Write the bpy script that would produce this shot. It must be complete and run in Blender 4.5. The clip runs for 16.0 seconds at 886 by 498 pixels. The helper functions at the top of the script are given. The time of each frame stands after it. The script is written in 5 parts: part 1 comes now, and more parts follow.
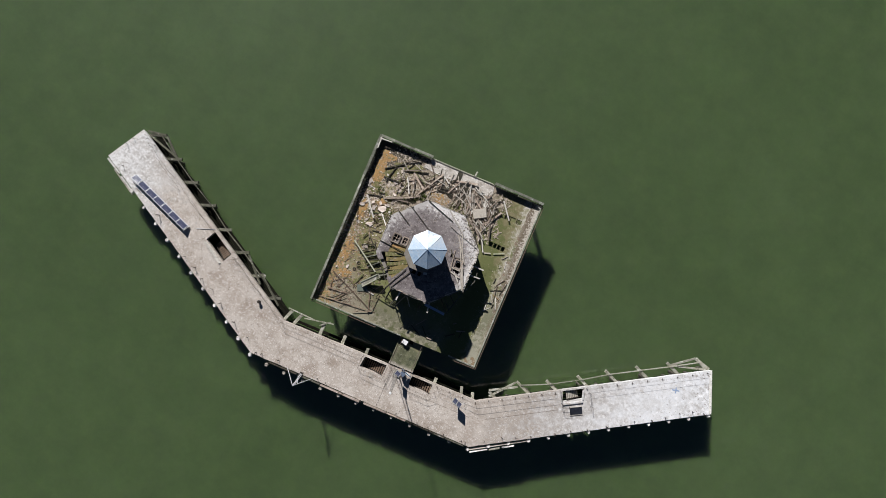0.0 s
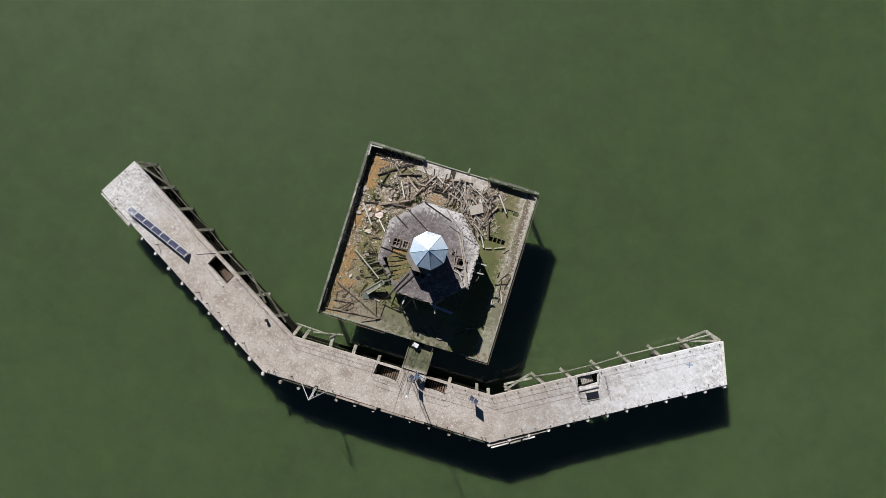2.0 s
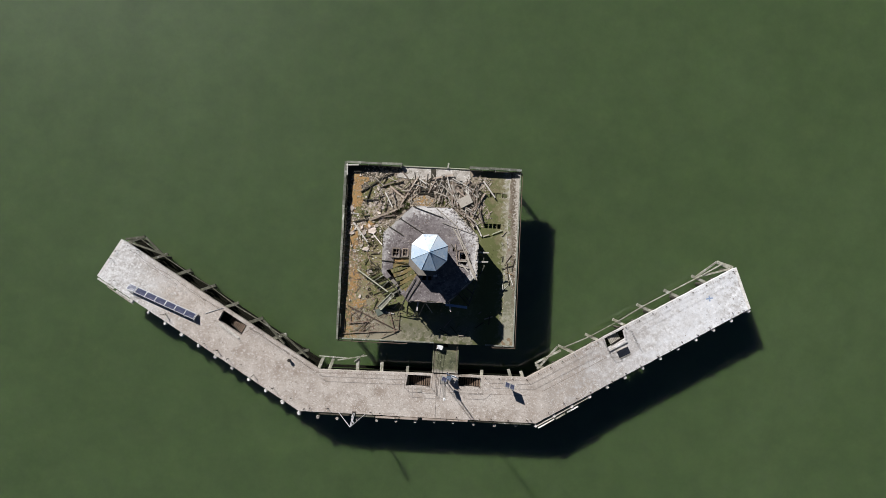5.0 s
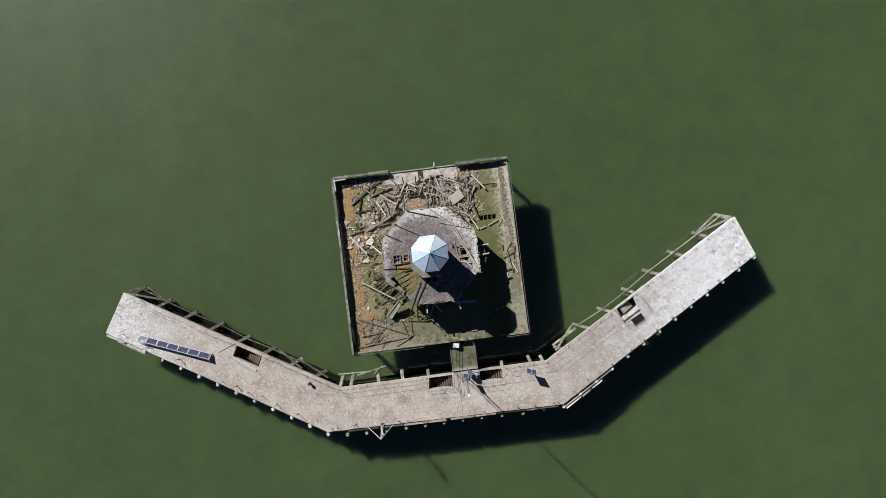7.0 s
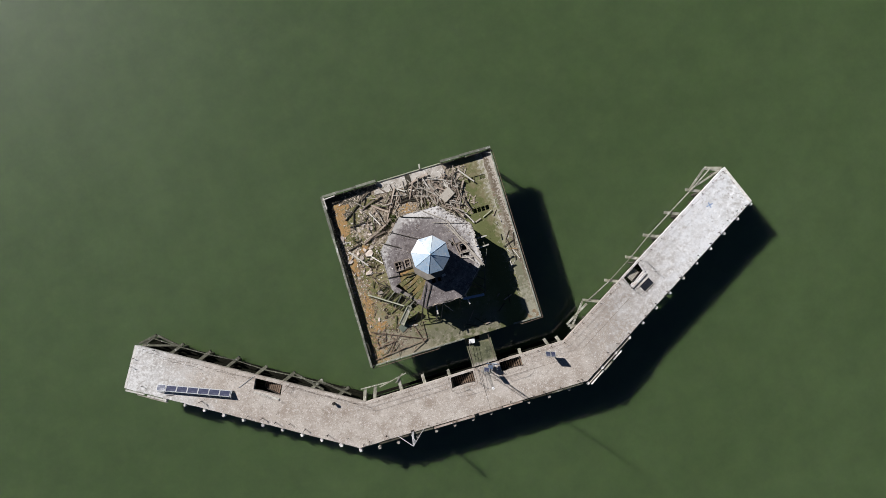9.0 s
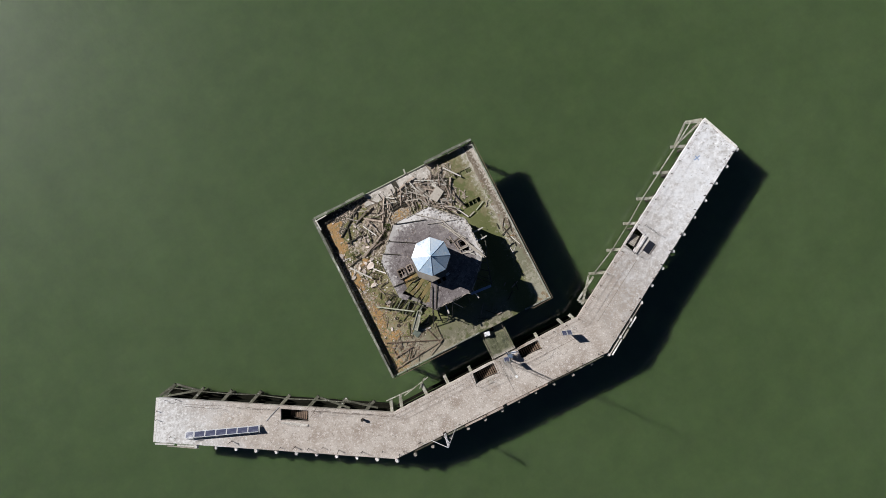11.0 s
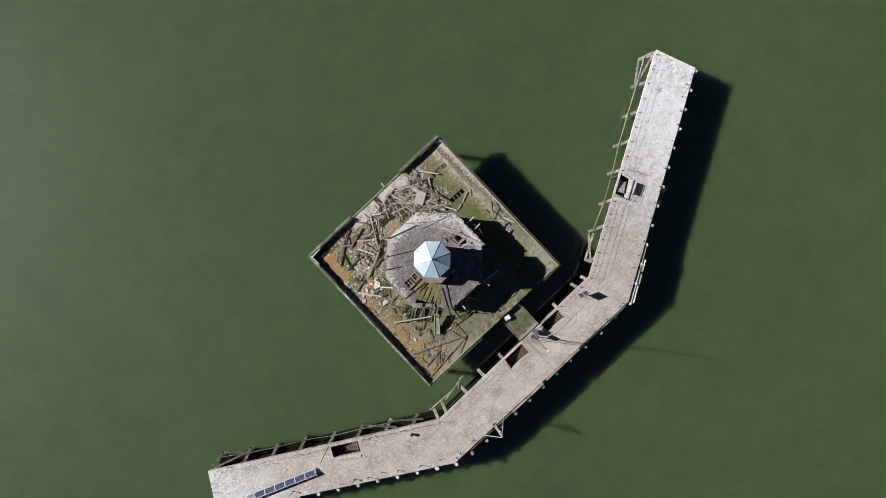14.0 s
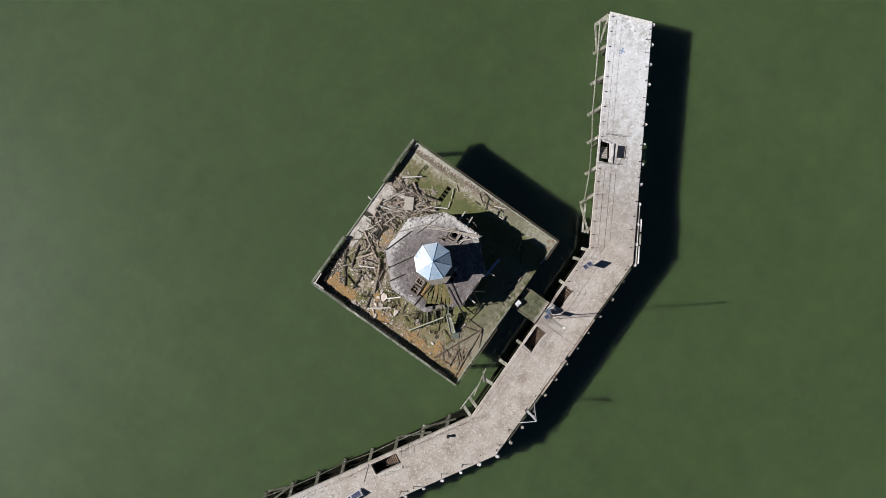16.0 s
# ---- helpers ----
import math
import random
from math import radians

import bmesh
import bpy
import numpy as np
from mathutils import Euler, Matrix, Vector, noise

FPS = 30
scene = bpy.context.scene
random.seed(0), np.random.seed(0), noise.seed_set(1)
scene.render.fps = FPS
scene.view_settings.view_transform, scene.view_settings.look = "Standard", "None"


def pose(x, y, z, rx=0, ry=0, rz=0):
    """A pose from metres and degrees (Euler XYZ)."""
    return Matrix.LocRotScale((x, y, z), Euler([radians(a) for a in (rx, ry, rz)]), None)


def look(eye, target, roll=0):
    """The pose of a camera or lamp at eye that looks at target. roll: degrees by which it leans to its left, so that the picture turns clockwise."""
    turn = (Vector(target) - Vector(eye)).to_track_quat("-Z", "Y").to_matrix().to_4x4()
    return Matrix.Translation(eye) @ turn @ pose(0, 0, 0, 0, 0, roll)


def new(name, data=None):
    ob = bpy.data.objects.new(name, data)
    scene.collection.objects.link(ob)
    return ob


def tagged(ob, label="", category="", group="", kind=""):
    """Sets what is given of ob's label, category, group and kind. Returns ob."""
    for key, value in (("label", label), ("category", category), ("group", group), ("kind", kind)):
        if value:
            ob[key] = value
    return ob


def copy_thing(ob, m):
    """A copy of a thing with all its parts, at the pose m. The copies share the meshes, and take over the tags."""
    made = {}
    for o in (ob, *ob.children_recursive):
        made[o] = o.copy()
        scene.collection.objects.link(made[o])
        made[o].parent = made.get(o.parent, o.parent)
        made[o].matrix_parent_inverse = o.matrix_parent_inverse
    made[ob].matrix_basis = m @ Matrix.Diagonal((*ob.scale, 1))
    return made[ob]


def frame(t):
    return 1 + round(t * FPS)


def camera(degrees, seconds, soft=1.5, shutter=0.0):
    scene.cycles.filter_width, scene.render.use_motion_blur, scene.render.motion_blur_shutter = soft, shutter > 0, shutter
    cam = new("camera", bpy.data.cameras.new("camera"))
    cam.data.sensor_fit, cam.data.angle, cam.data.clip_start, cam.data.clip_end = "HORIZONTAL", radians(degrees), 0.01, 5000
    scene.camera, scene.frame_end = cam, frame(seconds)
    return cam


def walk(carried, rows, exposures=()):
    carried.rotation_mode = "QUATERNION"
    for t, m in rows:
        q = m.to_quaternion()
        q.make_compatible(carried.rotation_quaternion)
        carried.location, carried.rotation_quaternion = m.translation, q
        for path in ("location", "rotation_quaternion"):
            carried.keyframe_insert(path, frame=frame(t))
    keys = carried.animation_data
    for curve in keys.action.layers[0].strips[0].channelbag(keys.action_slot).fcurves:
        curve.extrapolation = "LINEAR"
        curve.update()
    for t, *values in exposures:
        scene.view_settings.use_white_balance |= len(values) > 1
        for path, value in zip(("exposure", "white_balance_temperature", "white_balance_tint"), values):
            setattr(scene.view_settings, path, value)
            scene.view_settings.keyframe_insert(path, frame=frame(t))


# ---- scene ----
# camera: high over the lake, looking straight down, turning slowly
cam = camera(68.0, 16.0, soft=0.65)
PATH = [
    (0.0, 1.560, -0.374, 82.625, 23.104, 0.963, -0.400),
    (0.5, 1.516, -0.495, 82.678, 21.546, 1.041, -0.422),
    (1.0, 1.473, -0.605, 82.722, 20.097, 1.111, -0.435),
    (1.5, 1.432, -0.706, 82.759, 18.658, 1.175, -0.441),
    (2.0, 1.393, -0.797, 82.789, 17.128, 1.231, -0.439),
    (2.5, 1.356, -0.878, 82.813, 14.905, 1.281, -0.431),
    (3.0, 1.321, -0.951, 82.831, 12.489, 1.324, -0.417),
    (3.5, 1.288, -1.014, 82.844, 10.080, 1.360, -0.398),
    (4.0, 1.257, -1.070, 82.853, 7.676, 1.390, -0.373),
    (4.8, 1.212, -1.141, 82.857, 3.743, 1.425, -0.325),
    (5.6, 1.174, -1.194, 82.854, -0.179, 1.445, -0.268),
    (6.5, 1.138, -1.231, 82.843, -4.585, 1.450, -0.194),
    (7.0, 1.123, -1.243, 82.835, -6.970, 1.445, -0.151),
    (7.5, 1.109, -1.248, 82.826, -9.455, 1.435, -0.106),
    (8.0, 1.099, -1.248, 82.816, -11.840, 1.420, -0.061),
    (8.5, 1.092, -1.242, 82.807, -14.226, 1.400, -0.015),
    (9.0, 1.088, -1.231, 82.799, -16.714, 1.375, 0.031),
    (9.8, 1.088, -1.203, 82.789, -20.795, 1.326, 0.102),
    (10.6, 1.096, -1.164, 82.784, -24.885, 1.266, 0.169),
    (11.5, 1.116, -1.109, 82.788, -29.501, 1.187, 0.237),
    (12.0, 1.132, -1.073, 82.796, -32.113, 1.137, 0.271),
    (12.5, 1.151, -1.034, 82.809, -34.832, 1.084, 0.300),
    (13.0, 1.174, -0.993, 82.827, -37.559, 1.028, 0.325),
    (13.5, 1.202, -0.950, 82.850, -40.393, 0.968, 0.345),
    (14.0, 1.233, -0.904, 82.880, -43.136, 0.905, 0.360),
    (14.5, 1.268, -0.857, 82.917, -45.989, 0.840, 0.368),
    (15.0, 1.307, -0.808, 82.961, -48.852, 0.771, 0.371),
    (15.5, 1.350, -0.758, 83.013, -51.626, 0.701, 0.366),
    (16.0, 1.398, -0.708, 83.073, -54.612, 0.627, 0.353),
]
walk(cam, [(t, pose(x, y, z, 0, 0, yaw) @ pose(0, 0, 0, a) @ pose(0, 0, 0, 0, b)) for t, x, y, z, yaw, a, b in PATH])

# ---- light: one sun and a clear sky ----
SUN_EL, SUN_AZ = 35.0, -39.0
world = bpy.data.worlds.new("sky")
scene.world = world
world.use_nodes = True
wn = world.node_tree
sky = wn.nodes.new("ShaderNodeTexSky")
sky.sky_type, sky.sun_disc = "NISHITA", False
sky.sun_elevation, sky.sun_rotation = radians(SUN_EL), radians(SUN_AZ)
sky.ozone_density, sky.air_density, sky.dust_density = 6.0, 0.8, 0.0
wn.links.new(sky.outputs[0], wn.nodes["Background"].inputs[0])
wn.nodes["Background"].inputs[1].default_value = 0.020
sun = new("sun", bpy.data.lights.new("sun", "SUN"))
sun.data.energy, sun.data.angle, sun.data.color = 5.0, radians(0.6), (1.0, 0.98, 0.97)
sun_way = Vector((math.sin(radians(SUN_AZ)) * math.cos(radians(SUN_EL)), math.cos(radians(SUN_AZ)) * math.cos(radians(SUN_EL)), math.sin(radians(SUN_EL))))
sun.matrix_world = look(sun_way * 150, (0, 0, 0))
scene.view_settings.exposure = 0.25


# ---- materials ----
def material(name, ramp, scale=1.0, rough=0.85, metal=0.0, bump=0.3, bump_scale=8.0, spots=None, spot_scale=1.5, spot_cut=(0.55, 0.7),
             speck=None, speck_scale=6.0, speck_cut=(0.66, 0.72), vary=0.0, spec=0.3, stretch=None, dist=0.03, zones=()):
    """Two-scale noise colour; spots are stains, specks small marks; vary shifts each object's value."""
    m = bpy.data.materials.new(name)
    m.use_nodes = True
    t = m.node_tree
    N, L = t.nodes, t.links
    bsdf = N["Principled BSDF"]
    tc = N.new("ShaderNodeTexCoord")
    co = tc.outputs["Object"]
    if stretch:
        mp = N.new("ShaderNodeMapping")
        mp.inputs["Scale"].default_value = stretch
        L.new(co, mp.inputs[0])
        co = mp.outputs[0]

    def noise_tex(s, detail=6.0, r=0.6):
        n = N.new("ShaderNodeTexNoise")
        n.inputs["Scale"].default_value, n.inputs["Detail"].default_value, n.inputs["Roughness"].default_value = s, detail, r
        L.new(co, n.inputs["Vector"])
        return n.outputs["Fac"]

    def cut(fac, lo, hi):
        r = N.new("ShaderNodeMapRange")
        r.inputs["From Min"].default_value, r.inputs["From Max"].default_value = lo, hi
        L.new(fac, r.inputs["Value"])
        return r.outputs[0]

    def mixed(fac, a, b):
        x = N.new("ShaderNodeMix")
        x.data_type = "RGBA"
        L.new(fac, x.inputs["Factor"])
        L.new(a, x.inputs["A"])
        if isinstance(b, tuple):
            x.inputs["B"].default_value = (*b, 1)
        else:
            L.new(b, x.inputs["B"])
        return x.outputs["Result"]

    cr = N.new("ShaderNodeValToRGB")
    while len(cr.color_ramp.elements) < len(ramp):
        cr.color_ramp.elements.new(0.5)
    for i, c in enumerate(ramp):
        cr.color_ramp.elements[i].position = 0.3 + 0.4 * i / max(1, len(ramp) - 1)
        cr.color_ramp.elements[i].color = (*c, 1)
    L.new(noise_tex(scale), cr.inputs[0])
    col = cr.outputs[0]
    if spots:
        for s in spots if isinstance(spots, list) else [(spots, spot_scale, *spot_cut)]:
            col = mixed(cut(noise_tex(s[1], 8.0, 0.65), s[2], s[3]), col, s[0])
    if speck:
        col = mixed(cut(noise_tex(speck_scale, 3.0, 0.5), *speck_cut), col, speck)
    for zc, (nx, ny, nabs), lo, hi, rag, zscale in zones:
        # a wide stain or painted lit side that begins raggedly where nx*x + ny*y + nabs*|x| passes lo to hi
        sep = N.new("ShaderNodeSeparateXYZ")
        L.new(tc.outputs["Object"], sep.inputs[0])
        ab = N.new("ShaderNodeMath")
        ab.operation = "ABSOLUTE"
        L.new(sep.outputs[0], ab.inputs[0])
        acc = None
        for src_out, f in ((sep.outputs[0], nx), (sep.outputs[1], ny), (ab.outputs[0], nabs), (noise_tex(zscale, 6.0, 0.6), rag)):
            ma = N.new("ShaderNodeMath")
            ma.operation = "MULTIPLY_ADD"
            L.new(src_out, ma.inputs[0])
            ma.inputs[1].default_value = f
            if acc is None:
                ma.inputs[2].default_value = -rag / 2
            else:
                L.new(acc, ma.inputs[2])
            acc = ma.outputs[0]
        col = mixed(cut(acc, lo, hi), col, zc)
    hsv = N.new("ShaderNodeHueSaturation")
    L.new(col, hsv.inputs["Color"])
    add = N.new("ShaderNodeMath")
    add.operation = "MULTIPLY_ADD"
    L.new(noise_tex(scale * 9, 5.0, 0.7), add.inputs[0])
    add.inputs[1].default_value, add.inputs[2].default_value = 0.5, 0.75
    val = add.outputs[0]
    if vary:
        oi = N.new("ShaderNodeObjectInfo")
        mu = N.new("ShaderNodeMath")
        mu.operation = "MULTIPLY_ADD"
        ge = N.new("ShaderNodeNewGeometry")
        both = N.new("ShaderNodeMath")
        both.operation = "ADD"
        L.new(oi.outputs["Random"], both.inputs[0])
        L.new(ge.outputs["Random Per Island"], both.inputs[1])
        fr = N.new("ShaderNodeMath")
        fr.operation = "FRACT"
        L.new(both.outputs[0], fr.inputs[0])
        L.new(fr.outputs[0], mu.inputs[0])
        mu.inputs[1].default_value, mu.inputs[2].default_value = 2 * vary, 1 - vary
        m2 = N.new("ShaderNodeMath")
        m2.operation = "MULTIPLY"
        L.new(val, m2.inputs[0])
        L.new(mu.outputs[0], m2.inputs[1])
        val = m2.outputs[0]
    L.new(val, hsv.inputs["Value"])
    L.new(hsv.outputs[0], bsdf.inputs["Base Color"])
    bsdf.inputs["Roughness"].default_value, bsdf.inputs["Metallic"].default_value = rough, metal
    bsdf.inputs["Specular IOR Level"].default_value = spec
    if bump:
        b = N.new("ShaderNodeBump")
        b.inputs["Strength"].default_value, b.inputs["Distance"].default_value = bump, dist
        L.new(noise_tex(bump_scale, 6.0, 0.65), b.inputs["Height"])
        L.new(b.outputs[0], bsdf.inputs["Normal"])
    return m


def water_material():
    m = material("lake_water", [(0.0644, 0.0992, 0.0379), (0.0725, 0.1108, 0.0443), (0.0816, 0.1213, 0.0515)], scale=0.03, spots=[((0.0634, 0.0971, 0.0388), 0.11, 0.45, 0.8), ((0.0807, 0.1171, 0.0469), 0.35, 0.45, 0.85)], rough=0.48, bump=0)
    t = m.node_tree
    N, L = t.nodes, t.links
    bsdf = N["Principled BSDF"]
    bsdf.inputs["IOR"].default_value = 1.33
    bsdf.inputs["Specular IOR Level"].default_value = 0.24
    bsdf.inputs["Coat Weight"].default_value, bsdf.inputs["Coat IOR"].default_value, bsdf.inputs["Coat Roughness"].default_value = 1.0, 1.7, 0.1
    bsdf.inputs["Subsurface Weight"].default_value = 1.0
    bsdf.inputs["Subsurface Radius"].default_value = (1.1, 0.85, 1.5)
    bsdf.inputs["Subsurface Scale"].default_value = 6.5
    tc = N.new("ShaderNodeTexCoord")
    hs = None
    for s, st in ((0.22, 1.0), (1.3, 0.35)):
        n = N.new("ShaderNodeTexNoise")
        n.inputs["Scale"].default_value, n.inputs["Detail"].default_value = s, 4.0
        mp = N.new("ShaderNodeMapping")
        mp.inputs["Rotation"].default_value, mp.inputs["Scale"].default_value = (0, 0, radians(25)), (1.0, 0.55, 1.0)
        L.new(tc.outputs["Object"], mp.inputs[0])
        L.new(mp.outputs[0], n.inputs["Vector"])
        mu = N.new("ShaderNodeMath")
        mu.operation = "MULTIPLY_ADD"
        L.new(n.outputs["Fac"], mu.inputs[0])
        mu.inputs[1].default_value = st
        if hs is None:
            mu.inputs[2].default_value = 0.0
        else:
            L.new(hs, mu.inputs[2])
        hs = mu.outputs[0]
    b = N.new("ShaderNodeBump")
    b.inputs["Strength"].default_value, b.inputs["Distance"].default_value = 0.5, 0.1
    L.new(hs, b.inputs["Height"])
    L.new(b.outputs[0], bsdf.inputs["Normal"])
    return m


M_WATER = water_material()
M_DECK = material("pale_concrete", [(0.37, 0.315, 0.27), (0.46, 0.405, 0.355), (0.55, 0.50, 0.45)], scale=0.45, bump=0.45, bump_scale=7.0,
                  spots=[((0.25, 0.195, 0.15), 0.4, 0.52, 0.76), ((0.33, 0.285, 0.245), 1.5, 0.54, 0.70), ((0.62, 0.57, 0.53), 2.8, 0.54, 0.66), ((0.14, 0.115, 0.095), 7.0, 0.58, 0.68)], speck=(0.74, 0.72, 0.70), speck_scale=8.5, speck_cut=(0.655, 0.70),
                  zones=[((0.37, 0.325, 0.285), (0.8, 0.0, 0.2), 12.0, 19.0, 18.0, 0.55), ((0.58, 0.575, 0.58), (0.62, 0.0, 0.38), 18.0, 29.0, 22.0, 0.6), ((0.60, 0.59, 0.585), (1.0, 0.0, 0.0), 18.0, 32.0, 46.0, 2.4), ((0.33, 0.295, 0.265), (1.0, 0.0, 0.0), 18.0, 30.0, 44.0, 1.3), ((0.70, 0.69, 0.685), (1.0, 0.0, 0.0), 22.0, 34.0, 52.0, 2.6),
                         ((0.70, 0.705, 0.72), (1.0, 0.0, 0.0), 24.5, 34.0, 24.0, 0.9), ((0.50, 0.485, 0.47), (1.0, 0.0, 0.0), 31.0, 46.0, 60.0, 0.5), ((0.80, 0.80, 0.81), (1.0, 0.0, 0.0), 32.0, 46.0, 56.0, 1.1), ((0.43, 0.41, 0.39), (1.0, 0.0, 0.0), 38.0, 50.0, 74.0, 1.5), ((0.86, 0.86, 0.87), (1.0, 0.0, 0.0), 41.0, 50.0, 70.0, 2.2), ((0.31, 0.27, 0.235), (0.13, 0.0, 0.0), 5.6, 7.2, 12.0, 1.2), ((0.22, 0.19, 0.165), (0.13, 0.0, 0.0), 6.0, 7.0, 13.0, 3.4),
                         ((0.56, 0.545, 0.535), (-0.85, 0.0, 0.15), 29.0, 37.0, 16.0, 0.6), ((0.40, 0.375, 0.35), (-0.85, 0.0, 0.15), 31.0, 42.0, 46.0, 1.6), ((0.70, 0.69, 0.68), (-0.85, 0.0, 0.15), 33.0, 41.0, 44.0, 3.6)])
M_EDGE = material("weathered_concrete_beam", [(0.34, 0.31, 0.27), (0.46, 0.42, 0.37)], scale=1.2, spots=(0.2, 0.18, 0.14), vary=0.12)
M_TIMBER = material("weathered_timber", [(0.15, 0.115, 0.09), (0.31, 0.25, 0.205), (0.46, 0.395, 0.33)], scale=1.1, spots=(0.09, 0.075, 0.058), spot_scale=2.5, vary=0.5, bump_scale=18)
M_GREYWOOD = material("silver_grey_timber", [(0.28, 0.245, 0.205), (0.40, 0.36, 0.31), (0.49, 0.45, 0.40)], scale=1.4, spots=(0.2, 0.18, 0.15), vary=0.2, bump_scale=18)
M_DARKWOOD = material("dark_wet_timber", [(0.028, 0.026, 0.02), (0.06, 0.054, 0.04), (0.10, 0.088, 0.066)], scale=1.5, vary=0.3, bump_scale=16, spec=0.15)
M_MOSSWOOD = material("mossy_timber", [(0.06, 0.06, 0.03), (0.11, 0.12, 0.05), (0.17, 0.16, 0.09)], scale=1.5, vary=0.3, bump_scale=16)
M_PALEWOOD = material("bleached_timber", [(0.5, 0.47, 0.42), (0.62, 0.59, 0.54)], scale=1.5, spots=(0.32, 0.29, 0.25), vary=0.15, bump_scale=16)
M_FENDER = material("brown_bleached_fender", [(0.26, 0.205, 0.165), (0.38, 0.315, 0.265), (0.48, 0.415, 0.36)], scale=1.0, spots=[((0.13, 0.10, 0.08), 1.4, 0.54, 0.64), ((0.58, 0.54, 0.50), 2.6, 0.58, 0.68)], vary=0.2, bump_scale=16)
M_PILE = material("tarred_pile", [(0.05, 0.045, 0.035), (0.10, 0.09, 0.07)], scale=1.5, vary=0.2)
M_CAP = material("guano_white_cap", [(0.56, 0.53, 0.49), (0.78, 0.765, 0.74)], scale=3.0, spots=(0.3, 0.28, 0.25), spot_scale=4.0, vary=0.12)
M_SHELL = material("white_shell_grit", [(0.58, 0.55, 0.51), (0.82, 0.80, 0.78)], scale=2.0, bump=0)
M_PLAT = material("mossy_platform_deck", [(0.125, 0.13, 0.05), (0.185, 0.182, 0.085), (0.245, 0.23, 0.14)], scale=0.6, bump=0.5, bump_scale=6,
                  spots=[((0.148, 0.158, 0.06), 0.6, 0.46, 0.6), ((0.30, 0.28, 0.19), 1.3, 0.58, 0.72), ((0.10, 0.108, 0.048), 2.2, 0.57, 0.68)], speck=(0.40, 0.37, 0.31), speck_scale=2.6,
                  zones=[((0.30, 0.25, 0.195), (-0.6, 1.0, 0.0), 5.0, 6.6, 4.0, 0.7), ((0.215, 0.19, 0.10), (-1.0, 0.0, 0.0), 4.5, 6.5, 5.0, 1.0), ((0.165, 0.157, 0.105), (0.0, -1.0, 0.0), 6.6, 8.6, 4.0, 0.9), ((0.27, 0.245, 0.18), (0.0, -1.0, 0.0), 9.3, 11.0, 13.0, 2.2), ((0.10, 0.105, 0.05), (0.0, -1.0, 0.0), 9.5, 11.0, 15.0, 1.3), ((0.27, 0.24, 0.175), (-0.7, -0.7, 0.0), 8.0, 10.0, 4.0, 0.9), ((0.33, 0.225, 0.13), (-1.0, 0.1, 0.0), 8.1, 9.1, 5.0, 0.9),
                         ((0.40, 0.24, 0.115), (-0.9, 0.0, 0.0), 7.9, 9.0, 12.0, 1.6), ((0.15, 0.12, 0.075), (-0.8, 0.1, 0.0), 7.2, 8.4, 14.0, 1.1), ((0.46, 0.40, 0.34), (-0.9, 0.25, 0.0), 7.1, 8.7, 11.0, 1.7), ((0.13, 0.135, 0.05), (-0.75, 0.1, 0.0), 6.4, 7.6, 13.0, 2.3), ((0.27, 0.175, 0.09), (-0.8, 0.0, 0.0), 7.0, 8.0, 15.0, 3.0), ((0.60, 0.51, 0.44), (-0.8, 0.35, 0.0), 7.8, 9.4, 15.0, 3.6), ((0.145, 0.15, 0.06), (-0.75, 0.0, 0.0), 7.0, 8.0, 17.0, 4.6), ((0.07, 0.06, 0.042), (-0.6, 0.5, 0.0), 7.4, 8.8, 16.0, 4.0),
                         ((0.115, 0.126, 0.046), (1.0, 0.0, 0.0), 5.0, 6.4, 3.0, 0.7), ((0.19, 0.165, 0.09), (1.0, 0.25, 0.0), 8.2, 10.0, 9.0, 1.1), ((0.24, 0.225, 0.13), (1.0, 0.1, 0.0), 8.6, 10.2, 12.0, 2.6), ((0.30, 0.285, 0.20), (1.0, 0.0, 0.0), 8.3, 9.4, 3.0, 1.3), ((0.46, 0.43, 0.37), (1.0, 0.05, 0.0), 8.8, 9.8, 5.0, 2.4)])
